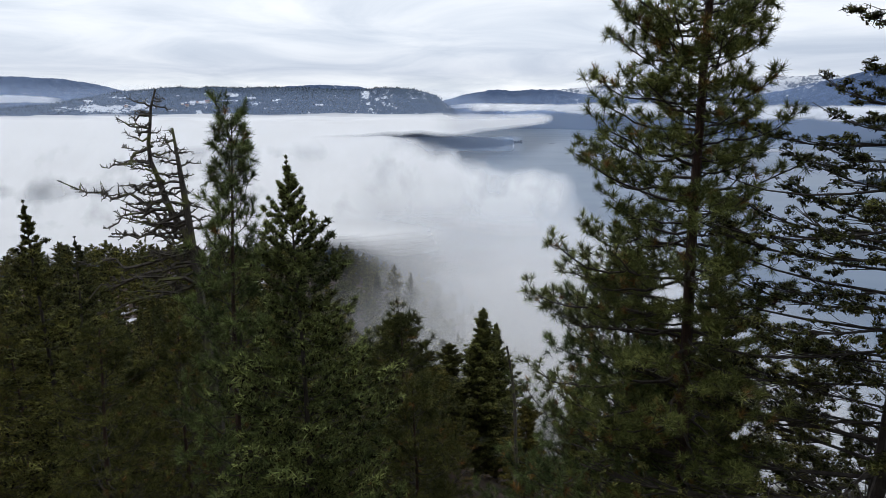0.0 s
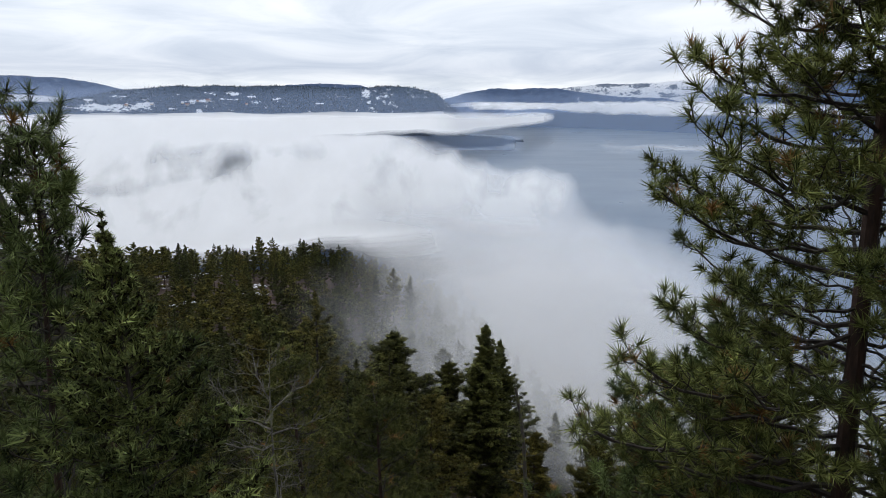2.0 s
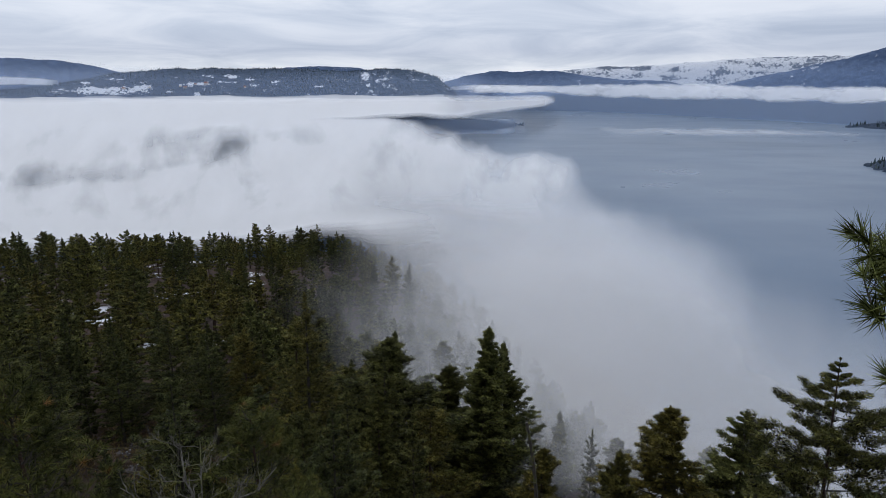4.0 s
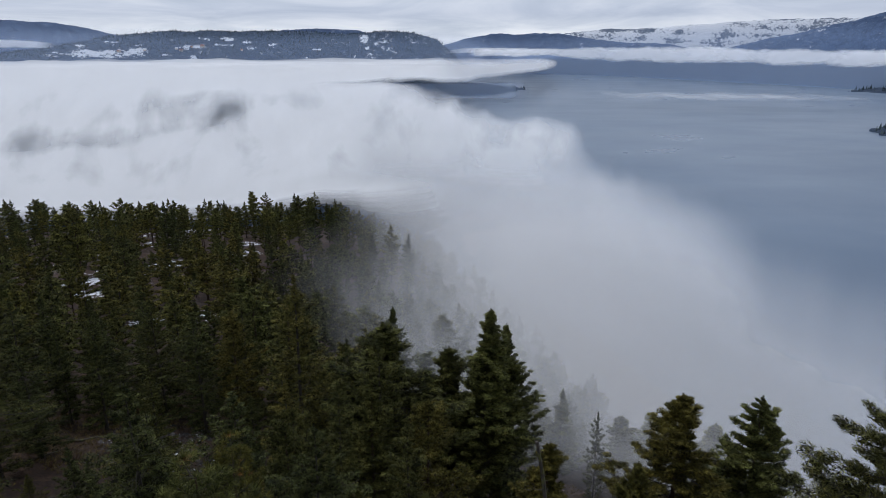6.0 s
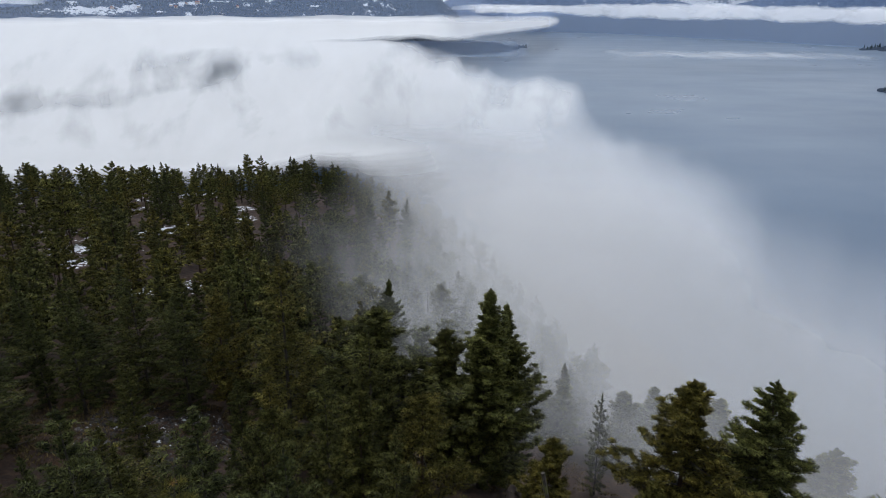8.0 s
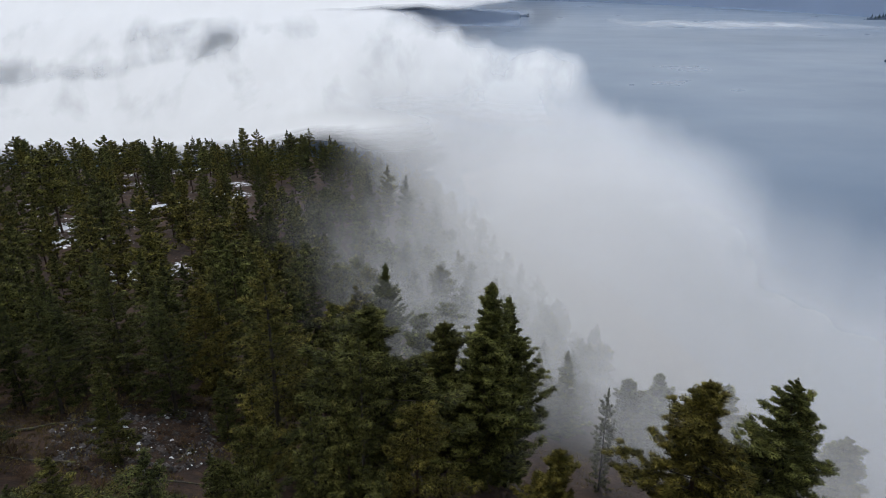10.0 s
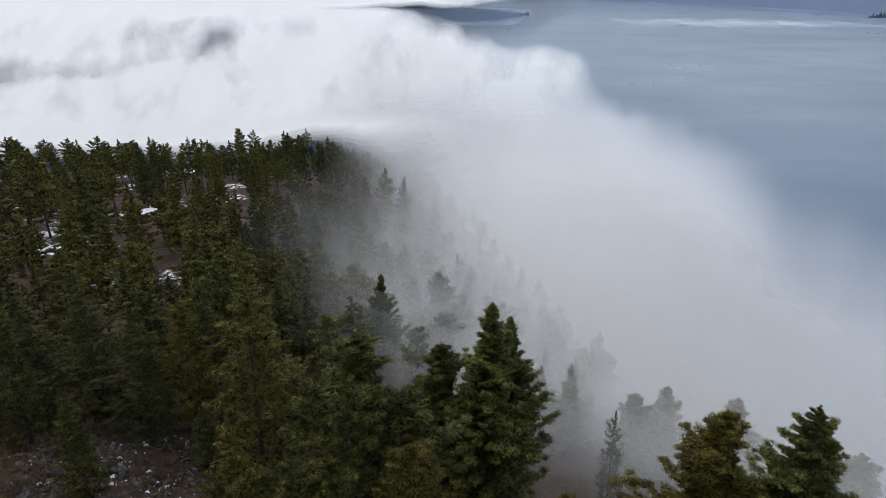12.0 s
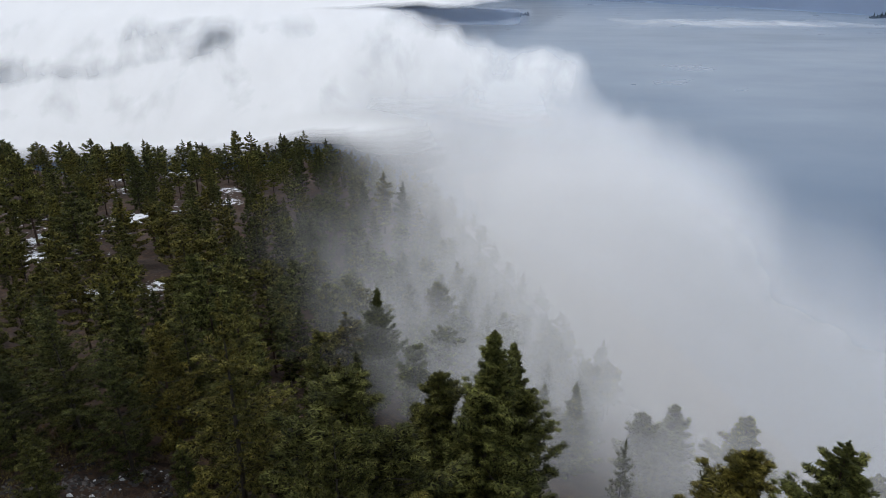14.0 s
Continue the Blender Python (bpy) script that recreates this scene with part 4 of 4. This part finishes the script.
# the trees beside the start of the flight
h = to_top(8.15, 19.3, 164.0)
tall_pine = set_down(brush_pine("ponderosa_pine", 11, h, 0.10, 3.5, 0.27, "tall ponderosa pine with dark furrowed trunk and shaggy needle tufts", limbs=300, twigs=11, tuft=0.32, k=60, width=0.031, spread=0.78, ragged=0.5, rise=0.35, bias=(3.14, 0.2), dry=0.05, dead_low=34, lean=0.006), 8.15, 19.3)
tall_pine.matrix_basis = tall_pine.matrix_basis @ pose(0, 0, 0, 0, -1.8, 0)
h = to_top(6.9, 22.6, 144.5)
set_down(brush_pine("ponderosa_pine", 12, h, 0.12, 4.2, 0.22, "bushy young ponderosa pine leaning out from the slope", top=round_top, limbs=135, twigs=13, tuft=0.32, k=56, width=0.031, spread=0.78, ragged=0.5, rise=0.4, dry=0.07, bias=(3.1, 0.3), lean=0.02, dead_low=20), 6.9, 22.6)
h = to_top(11.8, 16.0, 164.0)
set_down(clump_tree("douglas_fir", 13, h, 0.08, 4.9, 0.28, "tall dark douglas fir with sparse drooping boughs", "fir tree", top=column_top, limbs=380, clumps=26, n=34, size=0.11, width=0.2, clump=0.19, flat=0.6, lift=0.5, ragged=0.65, rise=0.3, droop=0.22, dead_low=36, split=True, bare=0.12, sides=8), 11.8, 16.0)
h = to_top(-6.1, 18.2, 149.5)
set_down(brush_pine("ponderosa_pine", 14, h, 0.10, 3.3, 0.17, "slender young pine with upswept needle brushes", top=cone_top, limbs=120, twigs=7, tuft=0.29, k=56, width=0.03, spread=0.7, rise=0.75, hook=0.5, curl=0.9, dry=0.02, lean=0.01), -6.1, 18.2)
h = to_top(-3.75, 16.6, 148.7)
set_down(clump_tree("douglas_fir", 15, h, 0.06, 4.3, 0.16, "dense pointed young fir with blue-green sprays", "fir tree", limbs=260, clumps=18, n=50, size=0.12, width=0.15, clump=0.2, flat=0.9, lift=0.9, ragged=0.45, rise=0.7, droop=0.08, split=True, fol=M_LONG, sides=8), -3.75, 16.6)


def forked_dead_pine(x, y, seed):
    """Dead pine with a broken main stem and a thinner crooked leader, bare stubby limbs mostly on one side."""
    rng = np.random.default_rng(seed)
    root = root_of("dead_pine", "weathered dead pine with crooked lichen-grown branches", "dead tree")
    g0 = float(ground_z(x, y)) - 0.25
    top = 149.1 - g0
    f = np.linspace(0, 1, 9)
    stem = np.stack([0.75 - 0.95 * f ** 3 + 0.06 * np.sin(7 * f), 0.1 * np.sin(5 * f), top * f], 1)
    tr = Geo()
    tr.tube(stem, 0.32 - 0.21 * f - 0.07 * smooth(f, 0.93, 1.0), 8)
    part("trunk", tr, M_DEAD, root, "thick broken grey-brown stem")
    base = along(stem, 1 - 4.6 / top)
    f = np.linspace(0, 1, 10)
    lead = base + np.stack([-1.45 * np.sin(np.clip(f / 0.72, 0, 1) * 1.57) + 0.42 * np.clip(f - 0.72, 0, 1) / 0.28 + 0.05 * np.sin(19 * f), 0.3 * f, 6.0 * f], 1)
    tr = Geo()
    tr.tube(lead, 0.17 - 0.135 * f ** 0.8, 7)
    part("trunk", tr, M_DEAD, root, "crooked thinner leader")

    def limb(g, p0, d, ln, r0, depth):
        n = 9
        st = np.linspace(0, 1, n)
        bend = np.cumsum(rng.normal(0, 0.035 if depth < 2 else 0.055, (n, 3)), 0) * ln
        bend[0] = 0
        pts = p0 + st[:, None] * d * ln + bend + np.array([0, 0, 1.0]) * (ln * 0.2 * (st ** 2 - 0.9 * st))[:, None]
        g.tube(pts, r0 * (1 - 0.75 * st), 4, True)
        if depth:
            for _ in range(int(5 + 7 * ln) if depth == 2 else 3):
                sx = rng.uniform(0.2, 1.0)
                dd = unit(d * rng.uniform(0.0, 0.9) + rng.normal(0, 0.55, 3) + np.array([0, 0, 0.25]))
                limb(g, along(pts, sx), dd, rng.uniform(0.08, 0.2) * (1 + 0.8 * ln * (1 - sx)) * (1.0 if depth == 2 else 0.5), max(0.008, r0 * 0.4), depth - 1)

    for i in range(84):
        fz = 0.02 + 0.96 * i / 84
        on_lead = i % 2 == 0
        p0 = along(lead, fz) if on_lead else along(stem, 1 - 6.5 / top + 6.4 / top * fz)
        az = math.pi + rng.normal(0, 0.75) + (math.pi if rng.uniform() < (0.22 if on_lead else 0.3) else 0)
        ln = rng.uniform(0.45, 1.2) * (2.5 - 1.6 * fz) * (0.6 if math.cos(az) > 0 else 1.0)
        g = Geo()
        limb(g, p0, unit(np.array([math.cos(az), math.sin(az) * 0.8, rng.uniform(-0.28, 0.22)])), ln, 0.028 + 0.022 * ln, 2)
        part("limb", g, M_DEAD, root, "bare crooked lichen-covered limb")
    for az, ln, up, below in ((3.2, 5.2, 0.2, 3.9), (3.0, 4.2, -0.12, 4.8), (3.35, 3.4, -0.22, 5.2), (2.8, 3.0, 0.02, 3.6), (3.1, 3.8, -0.3, 5.8), (3.4, 2.6, -0.1, 3.2)):
        g = Geo()
        limb(g, along(stem, 1 - below / top), unit(np.array([math.cos(az), math.sin(az), up])), ln, 0.085, 2)
        part("limb", g, M_DEAD, root, "long low bare limb reaching out")
    root.matrix_basis = pose(x, y, g0)


forked_dead_pine(-10.0, 25.0, 21)
h = to_top(-5.0, 29.5, 141.6)
set_down(dead_tree("dead_pine", 22, h, 0.13, 3.6, "grey dead pine with pale lichen-spotted forking branches", limbs=60, bias=2.6, amount=0.4, lean=0.06, start=0.45, broken=False, thick=0.3, wood=M_PALE, twiggy=10,
                   leaders=((0.3, 2.6, 0.6, 0.84), (-0.5, 2.2, 0.5, 0.82), (2.9, 2.6, 0.55, 0.83), (2.4, 2.0, 0.8, 0.87), (3.6, 3.0, 0.3, 0.8), (4.6, 2.2, 0.4, 0.86))), -5.0, 29.5)
h = to_top(-16.3, 50.0, 131.5)
set_down(dead_tree("dead_pine", 24, h, 0.12, 3.0, "small dead pine with mossy bare branches", limbs=34, bias=1.0, amount=0.3, lean=0.05, start=0.35, broken=False), -16.3, 50.0)
h = to_top(6.9, 52.0, 129.8)
set_down(dead_tree("dead_snag", 23, h, 0.24, 2.4, "broken grey snag with short dead stubs", limbs=22, bias=2.8, amount=0.2, lean=0.09, start=0.3, twiggy=4), 6.9, 52.0)
h = to_top(20.6, 45.4, 137.4)
set_down(clump_tree("ponderosa_pine", 16, h, 0.35, 5.2, 0.30, "old pine with a flat-topped spreading crown", "pine tree", top=round_top, limbs=112, clumps=15, n=90, size=0.18, width=0.14, clump=0.5, flat=0.55, lift=0.5, ragged=0.5, rise=0.22, droop=0.1, fol=M_OLIVE, bark_mat=M_BARK, lean=0.05, split=True, sides=8), 20.6, 45.4)

# stocks for the wood: trees close by, nearer ones, those clear above the fog, and simpler ones for the far spur
close = [
    Stock(brush_pine("ponderosa_pine", 28, 16.0, 0.08, 3.3, 0.2, "bushy young ponderosa pine with long soft needles", top=round_top, limbs=110, twigs=10, tuft=0.3, k=34, width=0.032, spread=0.7, rise=0.6, dry=0.03, group="young trees near the top", split=False, fol=M_PINE), 16.0),
    Stock(clump_tree("douglas_fir", 29, 17.0, 0.05, 3.3, 0.2, "dense olive-green douglas fir with soft full boughs", "fir tree", limbs=170, clumps=11, n=56, size=0.15, width=0.14, clump=0.3, flat=0.65, lift=0.5, ragged=0.5, fol=M_PINE, group="young trees near the top", dead_low=16), 17.0),
    Stock(clump_tree("douglas_fir", 30, 17.0, 0.05, 3.6, 0.22, "ragged dark douglas fir with brown-tinged boughs", "fir tree", top=column_top, limbs=150, clumps=11, n=56, size=0.15, width=0.14, clump=0.32, flat=0.55, lift=0.4, ragged=0.6, fol=M_OLIVE, group="young trees near the top", dead_low=22), 17.0),
]
near = [
    Stock(clump_tree("douglas_fir", 31, 22.0, 0.06, 4.3, 0.26, "mature olive-green douglas fir on the steep slope", "fir tree", rise=0.9, droop=0.12, limbs=120, clumps=7, n=82, size=0.21, width=0.15, clump=0.53, ragged=0.55, fol=M_OLIVE, group="wood on the slope"), 22.0),
    Stock(clump_tree("douglas_fir", 32, 20.0, 0.05, 4.6, 0.25, "broad dark green douglas fir on the steep slope", "fir tree", top=column_top, limbs=110, clumps=7, n=82, size=0.21, width=0.15, clump=0.56, flat=0.45, ragged=0.6, droop=0.22, rise=0.8, group="wood on the slope"), 20.0),
    Stock(clump_tree("douglas_fir", 33, 18.0, 0.06, 3.3, 0.20, "narrow spire-topped fir on the steep slope", "fir tree", rise=0.9, droop=0.12, limbs=110, clumps=6, n=82, size=0.20, width=0.15, clump=0.45, ragged=0.45, group="wood on the slope"), 18.0),
    Stock(clump_tree("ponderosa_pine", 34, 20.0, 0.14, 4.1, 0.27, "ponderosa pine with rounded olive crown on the slope", "pine tree", top=round_top, limbs=85, clumps=8, n=82, size=0.21, width=0.15, clump=0.57, flat=0.75, lift=0.6, ragged=0.5, rise=0.8, droop=0.12, fol=M_OLIVE, bark_mat=M_BARK, group="wood on the slope"), 20.0),
    Stock(clump_tree("ponderosa_pine", 35, 19.0, 0.12, 3.8, 0.24, "shaggy green pine with layered limbs on the slope", "pine tree", top=column_top, limbs=80, clumps=8, n=82, size=0.21, width=0.15, clump=0.53, flat=0.6, lift=0.6, ragged=0.6, rise=0.7, droop=0.12, fol=M_PINE, bark_mat=M_BARK, group="wood on the slope"), 19.0),
]
clear = [
    Stock(clump_tree("douglas_fir", 36, 22.0, 0.06, 3.6, 0.26, "tall full fir standing clear above the fog", "fir tree", top=column_top, rise=1.1, droop=0.0, limbs=270, clumps=10, n=90, size=0.19, width=0.15, clump=0.39, ragged=0.62, fol=M_PINE, group="trees above the fog"), 22.0),
    Stock(clump_tree("ponderosa_pine", 37, 20.0, 0.12, 3.5, 0.27, "full-crowned olive pine standing clear above the fog", "pine tree", top=round_top, limbs=148, clumps=11, n=90, size=0.21, width=0.15, clump=0.43, flat=0.7, lift=0.6, ragged=0.62, rise=0.7, fol=M_OLIVE, bark_mat=M_BARK, group="trees above the fog"), 20.0),
    Stock(clump_tree("ponderosa_pine", 38, 18.0, 0.14, 3.7, 0.25, "layered green pine standing clear above the fog", "pine tree", top=column_top, limbs=135, clumps=12, n=90, size=0.21, width=0.15, clump=0.42, flat=0.5, lift=0.5, ragged=0.45, rise=0.5, droop=0.05, fol=M_PINE, bark_mat=M_BARK, group="trees above the fog"), 18.0),
    Stock(clump_tree("douglas_fir", 39, 18.0, 0.06, 2.6, 0.2, "slender full fir standing clear above the fog", "fir tree", rise=0.9, droop=0.1, limbs=189, clumps=9, n=82, size=0.20, width=0.15, clump=0.36, ragged=0.62, fol=M_PINE, group="trees above the fog"), 18.0),
]
far = [
    Stock(clump_tree("conifer", 41, 17.0, 0.10, 3.9, 0.2, "dark pointed fir on the far wooded spur", "fir tree", limbs=70, clumps=5, n=38, size=0.46, width=0.16, clump=0.61, ragged=0.5, dead_low=2, sides=5, group="wood on the spur"), 17.0),
    Stock(clump_tree("slim_fir", 42, 15.0, 0.12, 3.0, 0.17, "slim dark fir on the far wooded spur", "fir tree", limbs=66, clumps=5, n=38, size=0.42, width=0.16, clump=0.51, ragged=0.5, dead_low=2, sides=5, group="wood on the spur"), 15.0),
    Stock(clump_tree("ragged_fir", 43, 16.0, 0.14, 4.0, 0.2, "ragged olive fir on the far wooded spur", "fir tree", limbs=64, clumps=5, n=38, size=0.46, width=0.16, clump=0.66, ragged=0.65, dead_low=2, sides=5, fol=M_OLIVE, group="wood on the spur"), 16.0),
    Stock(clump_tree("round_pine", 44, 17.0, 0.32, 3.9, 0.22, "round-crowned pine on the far wooded spur", "pine tree", top=round_top, limbs=50, clumps=6, n=40, size=0.46, width=0.16, clump=0.70, flat=0.75, ragged=0.55, rise=0.8, dead_low=4, sides=5, fol=M_PINE, bark_mat=M_BARK, group="wood on the spur"), 17.0),
    Stock(clump_tree("thin_pine", 45, 15.0, 0.30, 3.3, 0.2, "thin olive pine on the far wooded spur", "pine tree", top=column_top, limbs=44, clumps=6, n=40, size=0.42, width=0.16, clump=0.61, flat=0.65, ragged=0.6, rise=0.7, dead_low=4, sides=5, fol=M_OLIVE, bark_mat=M_BARK, group="wood on the spur"), 15.0),
]

# single trees that stand out: place, treetop, which stock, breadth
single = [
    (5.7, 100.0, 118.1, 5, 1.25), (9.3, 105, 114.0, 5, 1.1), (-6.6, 89.1, 121.1, 6, 1.75), (0.8, 104, 110.5, 6, 1.4), (-10.4, 147, 99.0, 5, 1.0), (-9.5, 95.0, 113.0, 7, 1.3),
    (-6, 71.6, 122.0, 6, 0.9), (30.0, 93.0, 109.9, 6, 1.4), (42.2, 98.2, 106.6, 7, 1.25), (24.2, 109.8, 97.1, 0, 0.8), (24.8, 142, 83, 8, 1.5),
    (18.9, 141.6, 82.9, 5, 1.3), (46.2, 150.3, 72.8, 5, 1.5), (37.6, 142.4, 76.4, 6, 1.3), (82.9, 140.2, 63.7, 7, 1.7), (0.4, 191.7, 78.6, 6, 1.4), (61.0, 150.0, 70.0, 7, 1.4),
    (-32, 117.6, 113.3, 0, 1.1), (-43.8, 123.6, 106, 1, 1.0), (-33, 88, 116.0, 2, 1.0), (-25.3, 98.3, 106.7, 2, 0.9), (-17.4, 92.7, 125.7, 0, 1.15),
    (-24.2, 115, 114.2, 4, 1.1), (-52.6, 116.4, 105.4, 1, 1.1), (-18.8, 115.3, 98.2, 1, 1.0), (-55.4, 149.7, 106.3, 1, 1.1), (-40.5, 167.4, 94, 1, 1.0),
    (-29.5, 106.3, 115, 3, 1.0), (-38, 95.3, 110.5, 2, 0.8), (-4.5, 95.4, 110.4, 0, 1.0), (-16.6, 52.4, 133.7, 1, 1.1), (-12.5, 57.0, 130.0, 1, 1.2),
    (13.3, 59.2, 123.9, 6, 0.8), (-47.9, 116, 109, 2, 0.9), (-6.7, 83.0, 121.2, 1, 0.9), (11.0, 79.0, 112.0, 6, 1.1), (-22.0, 64.0, 124.0, 1, 1.2),
    (-16.5, 26.0, 146.2, 2, 1.0), (-20.0, 34.0, 143.0, 1, 1.0), (-13.0, 34.0, 141.5, 3, 1.1), (-1.5, 27.0, 141.0, 3, 1.1), (-7.0, 39.0, 137.5, 0, 1.2),
    (-24.0, 40.0, 140.0, 2, 1.1), (-9.0, 47.0, 133.0, 0, 1.0), (-2.0, 60.0, 127.0, 0, 1.0), (-30.0, 52.0, 136.0, 1, 1.1), (10.5, 27.0, 139.5, 3, 1.1),
    (14.5, 24.0, 141.5, 1, 1.0), (-12.0, 21.0, 142.5, 3, 1.1), (-1.0, 21.0, 140.6, 3, 1.0),
]
rng = np.random.default_rng(5)
taken = []
stocks = near + clear
for x, y, top, which, wide in single:
    if y < 48:
        st = close[(0, 2, 1, 0, 2)[which % 5]]
        st.stand(x, y, max(3.5, to_top(x, y, top)), rng.uniform(0, 360), wide)
        taken.append((x, y))
        continue
    stocks[which].stand(x, y, max(3.5, to_top(x, y, top)), rng.uniform(0, 360), wide * rng.uniform(0.95, 1.05) * min(1.6, max(1.0, stocks[which].height / max(4.0, to_top(x, y, top)) * 0.85)))
    taken.append((x, y))
for x, y, top, which in [(-81.9, 415, 61.6, 0), (-120.9, 345, 77.3, 0), (-105.7, 262, 95.1, 0), (-146, 295, 84.4, 3), (-112.6, 214, 104.6, 3), (-75.6, 286, 84, 1), (-22.6, 292, 77.5, 2), (-30, 288, 75, 0), (-15, 290, 74, 1)]:
    far[which].stand(x, y, max(9.0, to_top(x, y, top)), rng.uniform(0, 360))
    taken.append((x, y))

# the rest of the wood, thinning towards the clearings
for tries in range(17000):
    y = 24 + 430 * rng.uniform() ** 1.3
    q = rng.uniform(-112, 130)
    x = -30 - 0.25 * y + q
    gap = 3.9 if y < 48 else 4.6 if y < 70 else (5.2 if x < -20 else 6.0) if y < 130 else 5.6 if x > -55 and y < 270 else 7.0 if y < 210 else 8.2
    if x > np.interp(y, [24, 60, 84, 96, 134, 150, 200, 300, 400, 470], [-10, -4, 2, -13, -12, 30, 50, 45, 20, -30]):
        continue
    if y > ridge_end(q) + 14:
        continue
    if math.hypot((x + 36) / 9, (y - 93) / 9.5) < 1 or in_opening(x, y):
        continue
    if wave(x, y, 70, 9.0) > 0.8 and rng.uniform() < 0.6:
        continue
    if min((x - a) ** 2 + (y - b_) ** 2 for a, b_ in taken) < gap ** 2:
        continue
    taken.append((x, y))
    hgt = rng.uniform(13, 20) if rng.uniform() < 0.75 else rng.uniform(5, 12)
    if y > 230:
        hgt *= 0.9 if y < 290 else 1.0
    g0 = float(ground_z(x, y))
    if y < 100:
        hgt = max(3.0, min(hgt, 148 - 0.27 * y - rng.uniform(0, 4) - g0))
    if y < 92 and -46 < x < -18:
        hgt = min(hgt, 149 - 0.96 * (y - 36) - g0)
        if hgt < 2.5:
            continue
    if y < 48:
        close[int(rng.integers(0, 3))].stand(x, y, hgt, rng.uniform(0, 360), rng.uniform(0.9, 1.15) * (1.3 if hgt < 9 else 1.0))
    elif y < 112:
        near[int(rng.choice([1, 1, 2]) if x < -22 or x < -17 and y < 88 else rng.choice([0, 3, 3, 4]) if x > -22 and y > 60 else rng.integers(0, 5))].stand(x, y, hgt, rng.uniform(0, 360), rng.uniform(0.9, 1.2) * (1.25 if hgt < 10 else 1.0))
    else:
        far[int(rng.choice([0, 2, 4, 3] if x < -38 and y < 200 else [0, 1, 2, 3, 3, 4]))].stand(x, y, hgt, rng.uniform(0, 360), rng.uniform(0.95, 1.25))
for st in close + near + clear + far:
    st.plant()

# ---- shrubs, stones, grass and fallen wood ----
shrub = Stock(bush("bare_shrub", 51, 1.6, "leafless reddish shrub on the dry slope", M_TWIGS), 1.6)
for i in range(70):
    x, y = rng.uniform(-52, 14), rng.uniform(30, 118)
    shrub.stand(x, y, rng.uniform(0.9, 2.2), rng.uniform(0, 360), 1.2)
for i in range(90):
    x, y = rng.uniform(-50, -26), rng.uniform(80, 112)
    shrub.stand(x, y, rng.uniform(0.8, 1.9), rng.uniform(0, 360), 1.4)
for x, y in ((1.5, 33), (2.8, 34), (4.2, 36), (3.2, 40), (6.0, 44), (0.5, 38)):
    shrub.stand(x, y, 2.2, rng.uniform(0, 360), 1.3)
shrub.plant()

stones = Geo()
for i in range(2600):
    a, r = rng.uniform(0, 6.28), rng.uniform(0, 1) ** 0.6
    x, y = -34 + 9 * r * math.cos(a), 95 + 10 * r * math.sin(a)
    s = rng.uniform(0.1, 0.22) if i % 6 else rng.uniform(0.22, 0.5)
    c0 = np.array([x, y, float(ground_z(x, y)) + 0.02])
    v_ = c0 + rng.uniform(0.6, 1.2, (6, 1)) * s * np.array([(1, 0, 0), (0, 1, 0), (-1, 0, 0), (0, -1, 0), (0, 0, 0.7), (0, 0, -0.7)])
    stones.add(v_, [(0, 1, 4), (1, 2, 4), (2, 3, 4), (3, 0, 4), (1, 0, 5), (2, 1, 5), (3, 2, 5), (0, 3, 5)])
scree = part("scree", stones, M_ROCK, None)
tagged(scree, "dark loose scree with snow between the stones", "scree", kind="stuff")

pos = np.stack([np.append(rng.uniform(-60, 30, 9000), rng.uniform(-55, -24, 5000)), np.append(rng.uniform(20, 130, 9000), rng.uniform(76, 112, 5000)), np.zeros(14000)], 1)
pos = pos[wave(pos[:, 0], pos[:, 1], 25, 3.0) > -0.2]
pos[:, 2] = ground_z(pos[:, 0], pos[:, 1])
grass = part("dry_grass", leaf_mesh("dry_grass", needle_tufts(rng, pos, np.tile([0, 0, 1.0], (len(pos), 1)), np.full(len(pos), 0.5), 8, 0.05, 0.45, 0.0)), M_GRASS, None)
tagged(grass, "tufts of yellow-brown dry grass on the slope", "grass", kind="stuff")

for i in range(12):
    x, y = rng.uniform(-50, -18), rng.uniform(66, 112)
    lg = Geo()
    a, ln = rng.uniform(0, 3.14), rng.uniform(3, 7)
    s = np.linspace(-0.5, 0.5, 5)
    px, py = x + s * ln * math.cos(a), y + s * ln * math.sin(a)
    lg.tube(np.stack([px, py, ground_z(px, py) + 0.12], 1), np.linspace(0.17, 0.08, 5), 6)
    tagged(part("fallen_log", lg, M_DEAD, None), "grey fallen log lying on the slope", "log", "fallen logs")
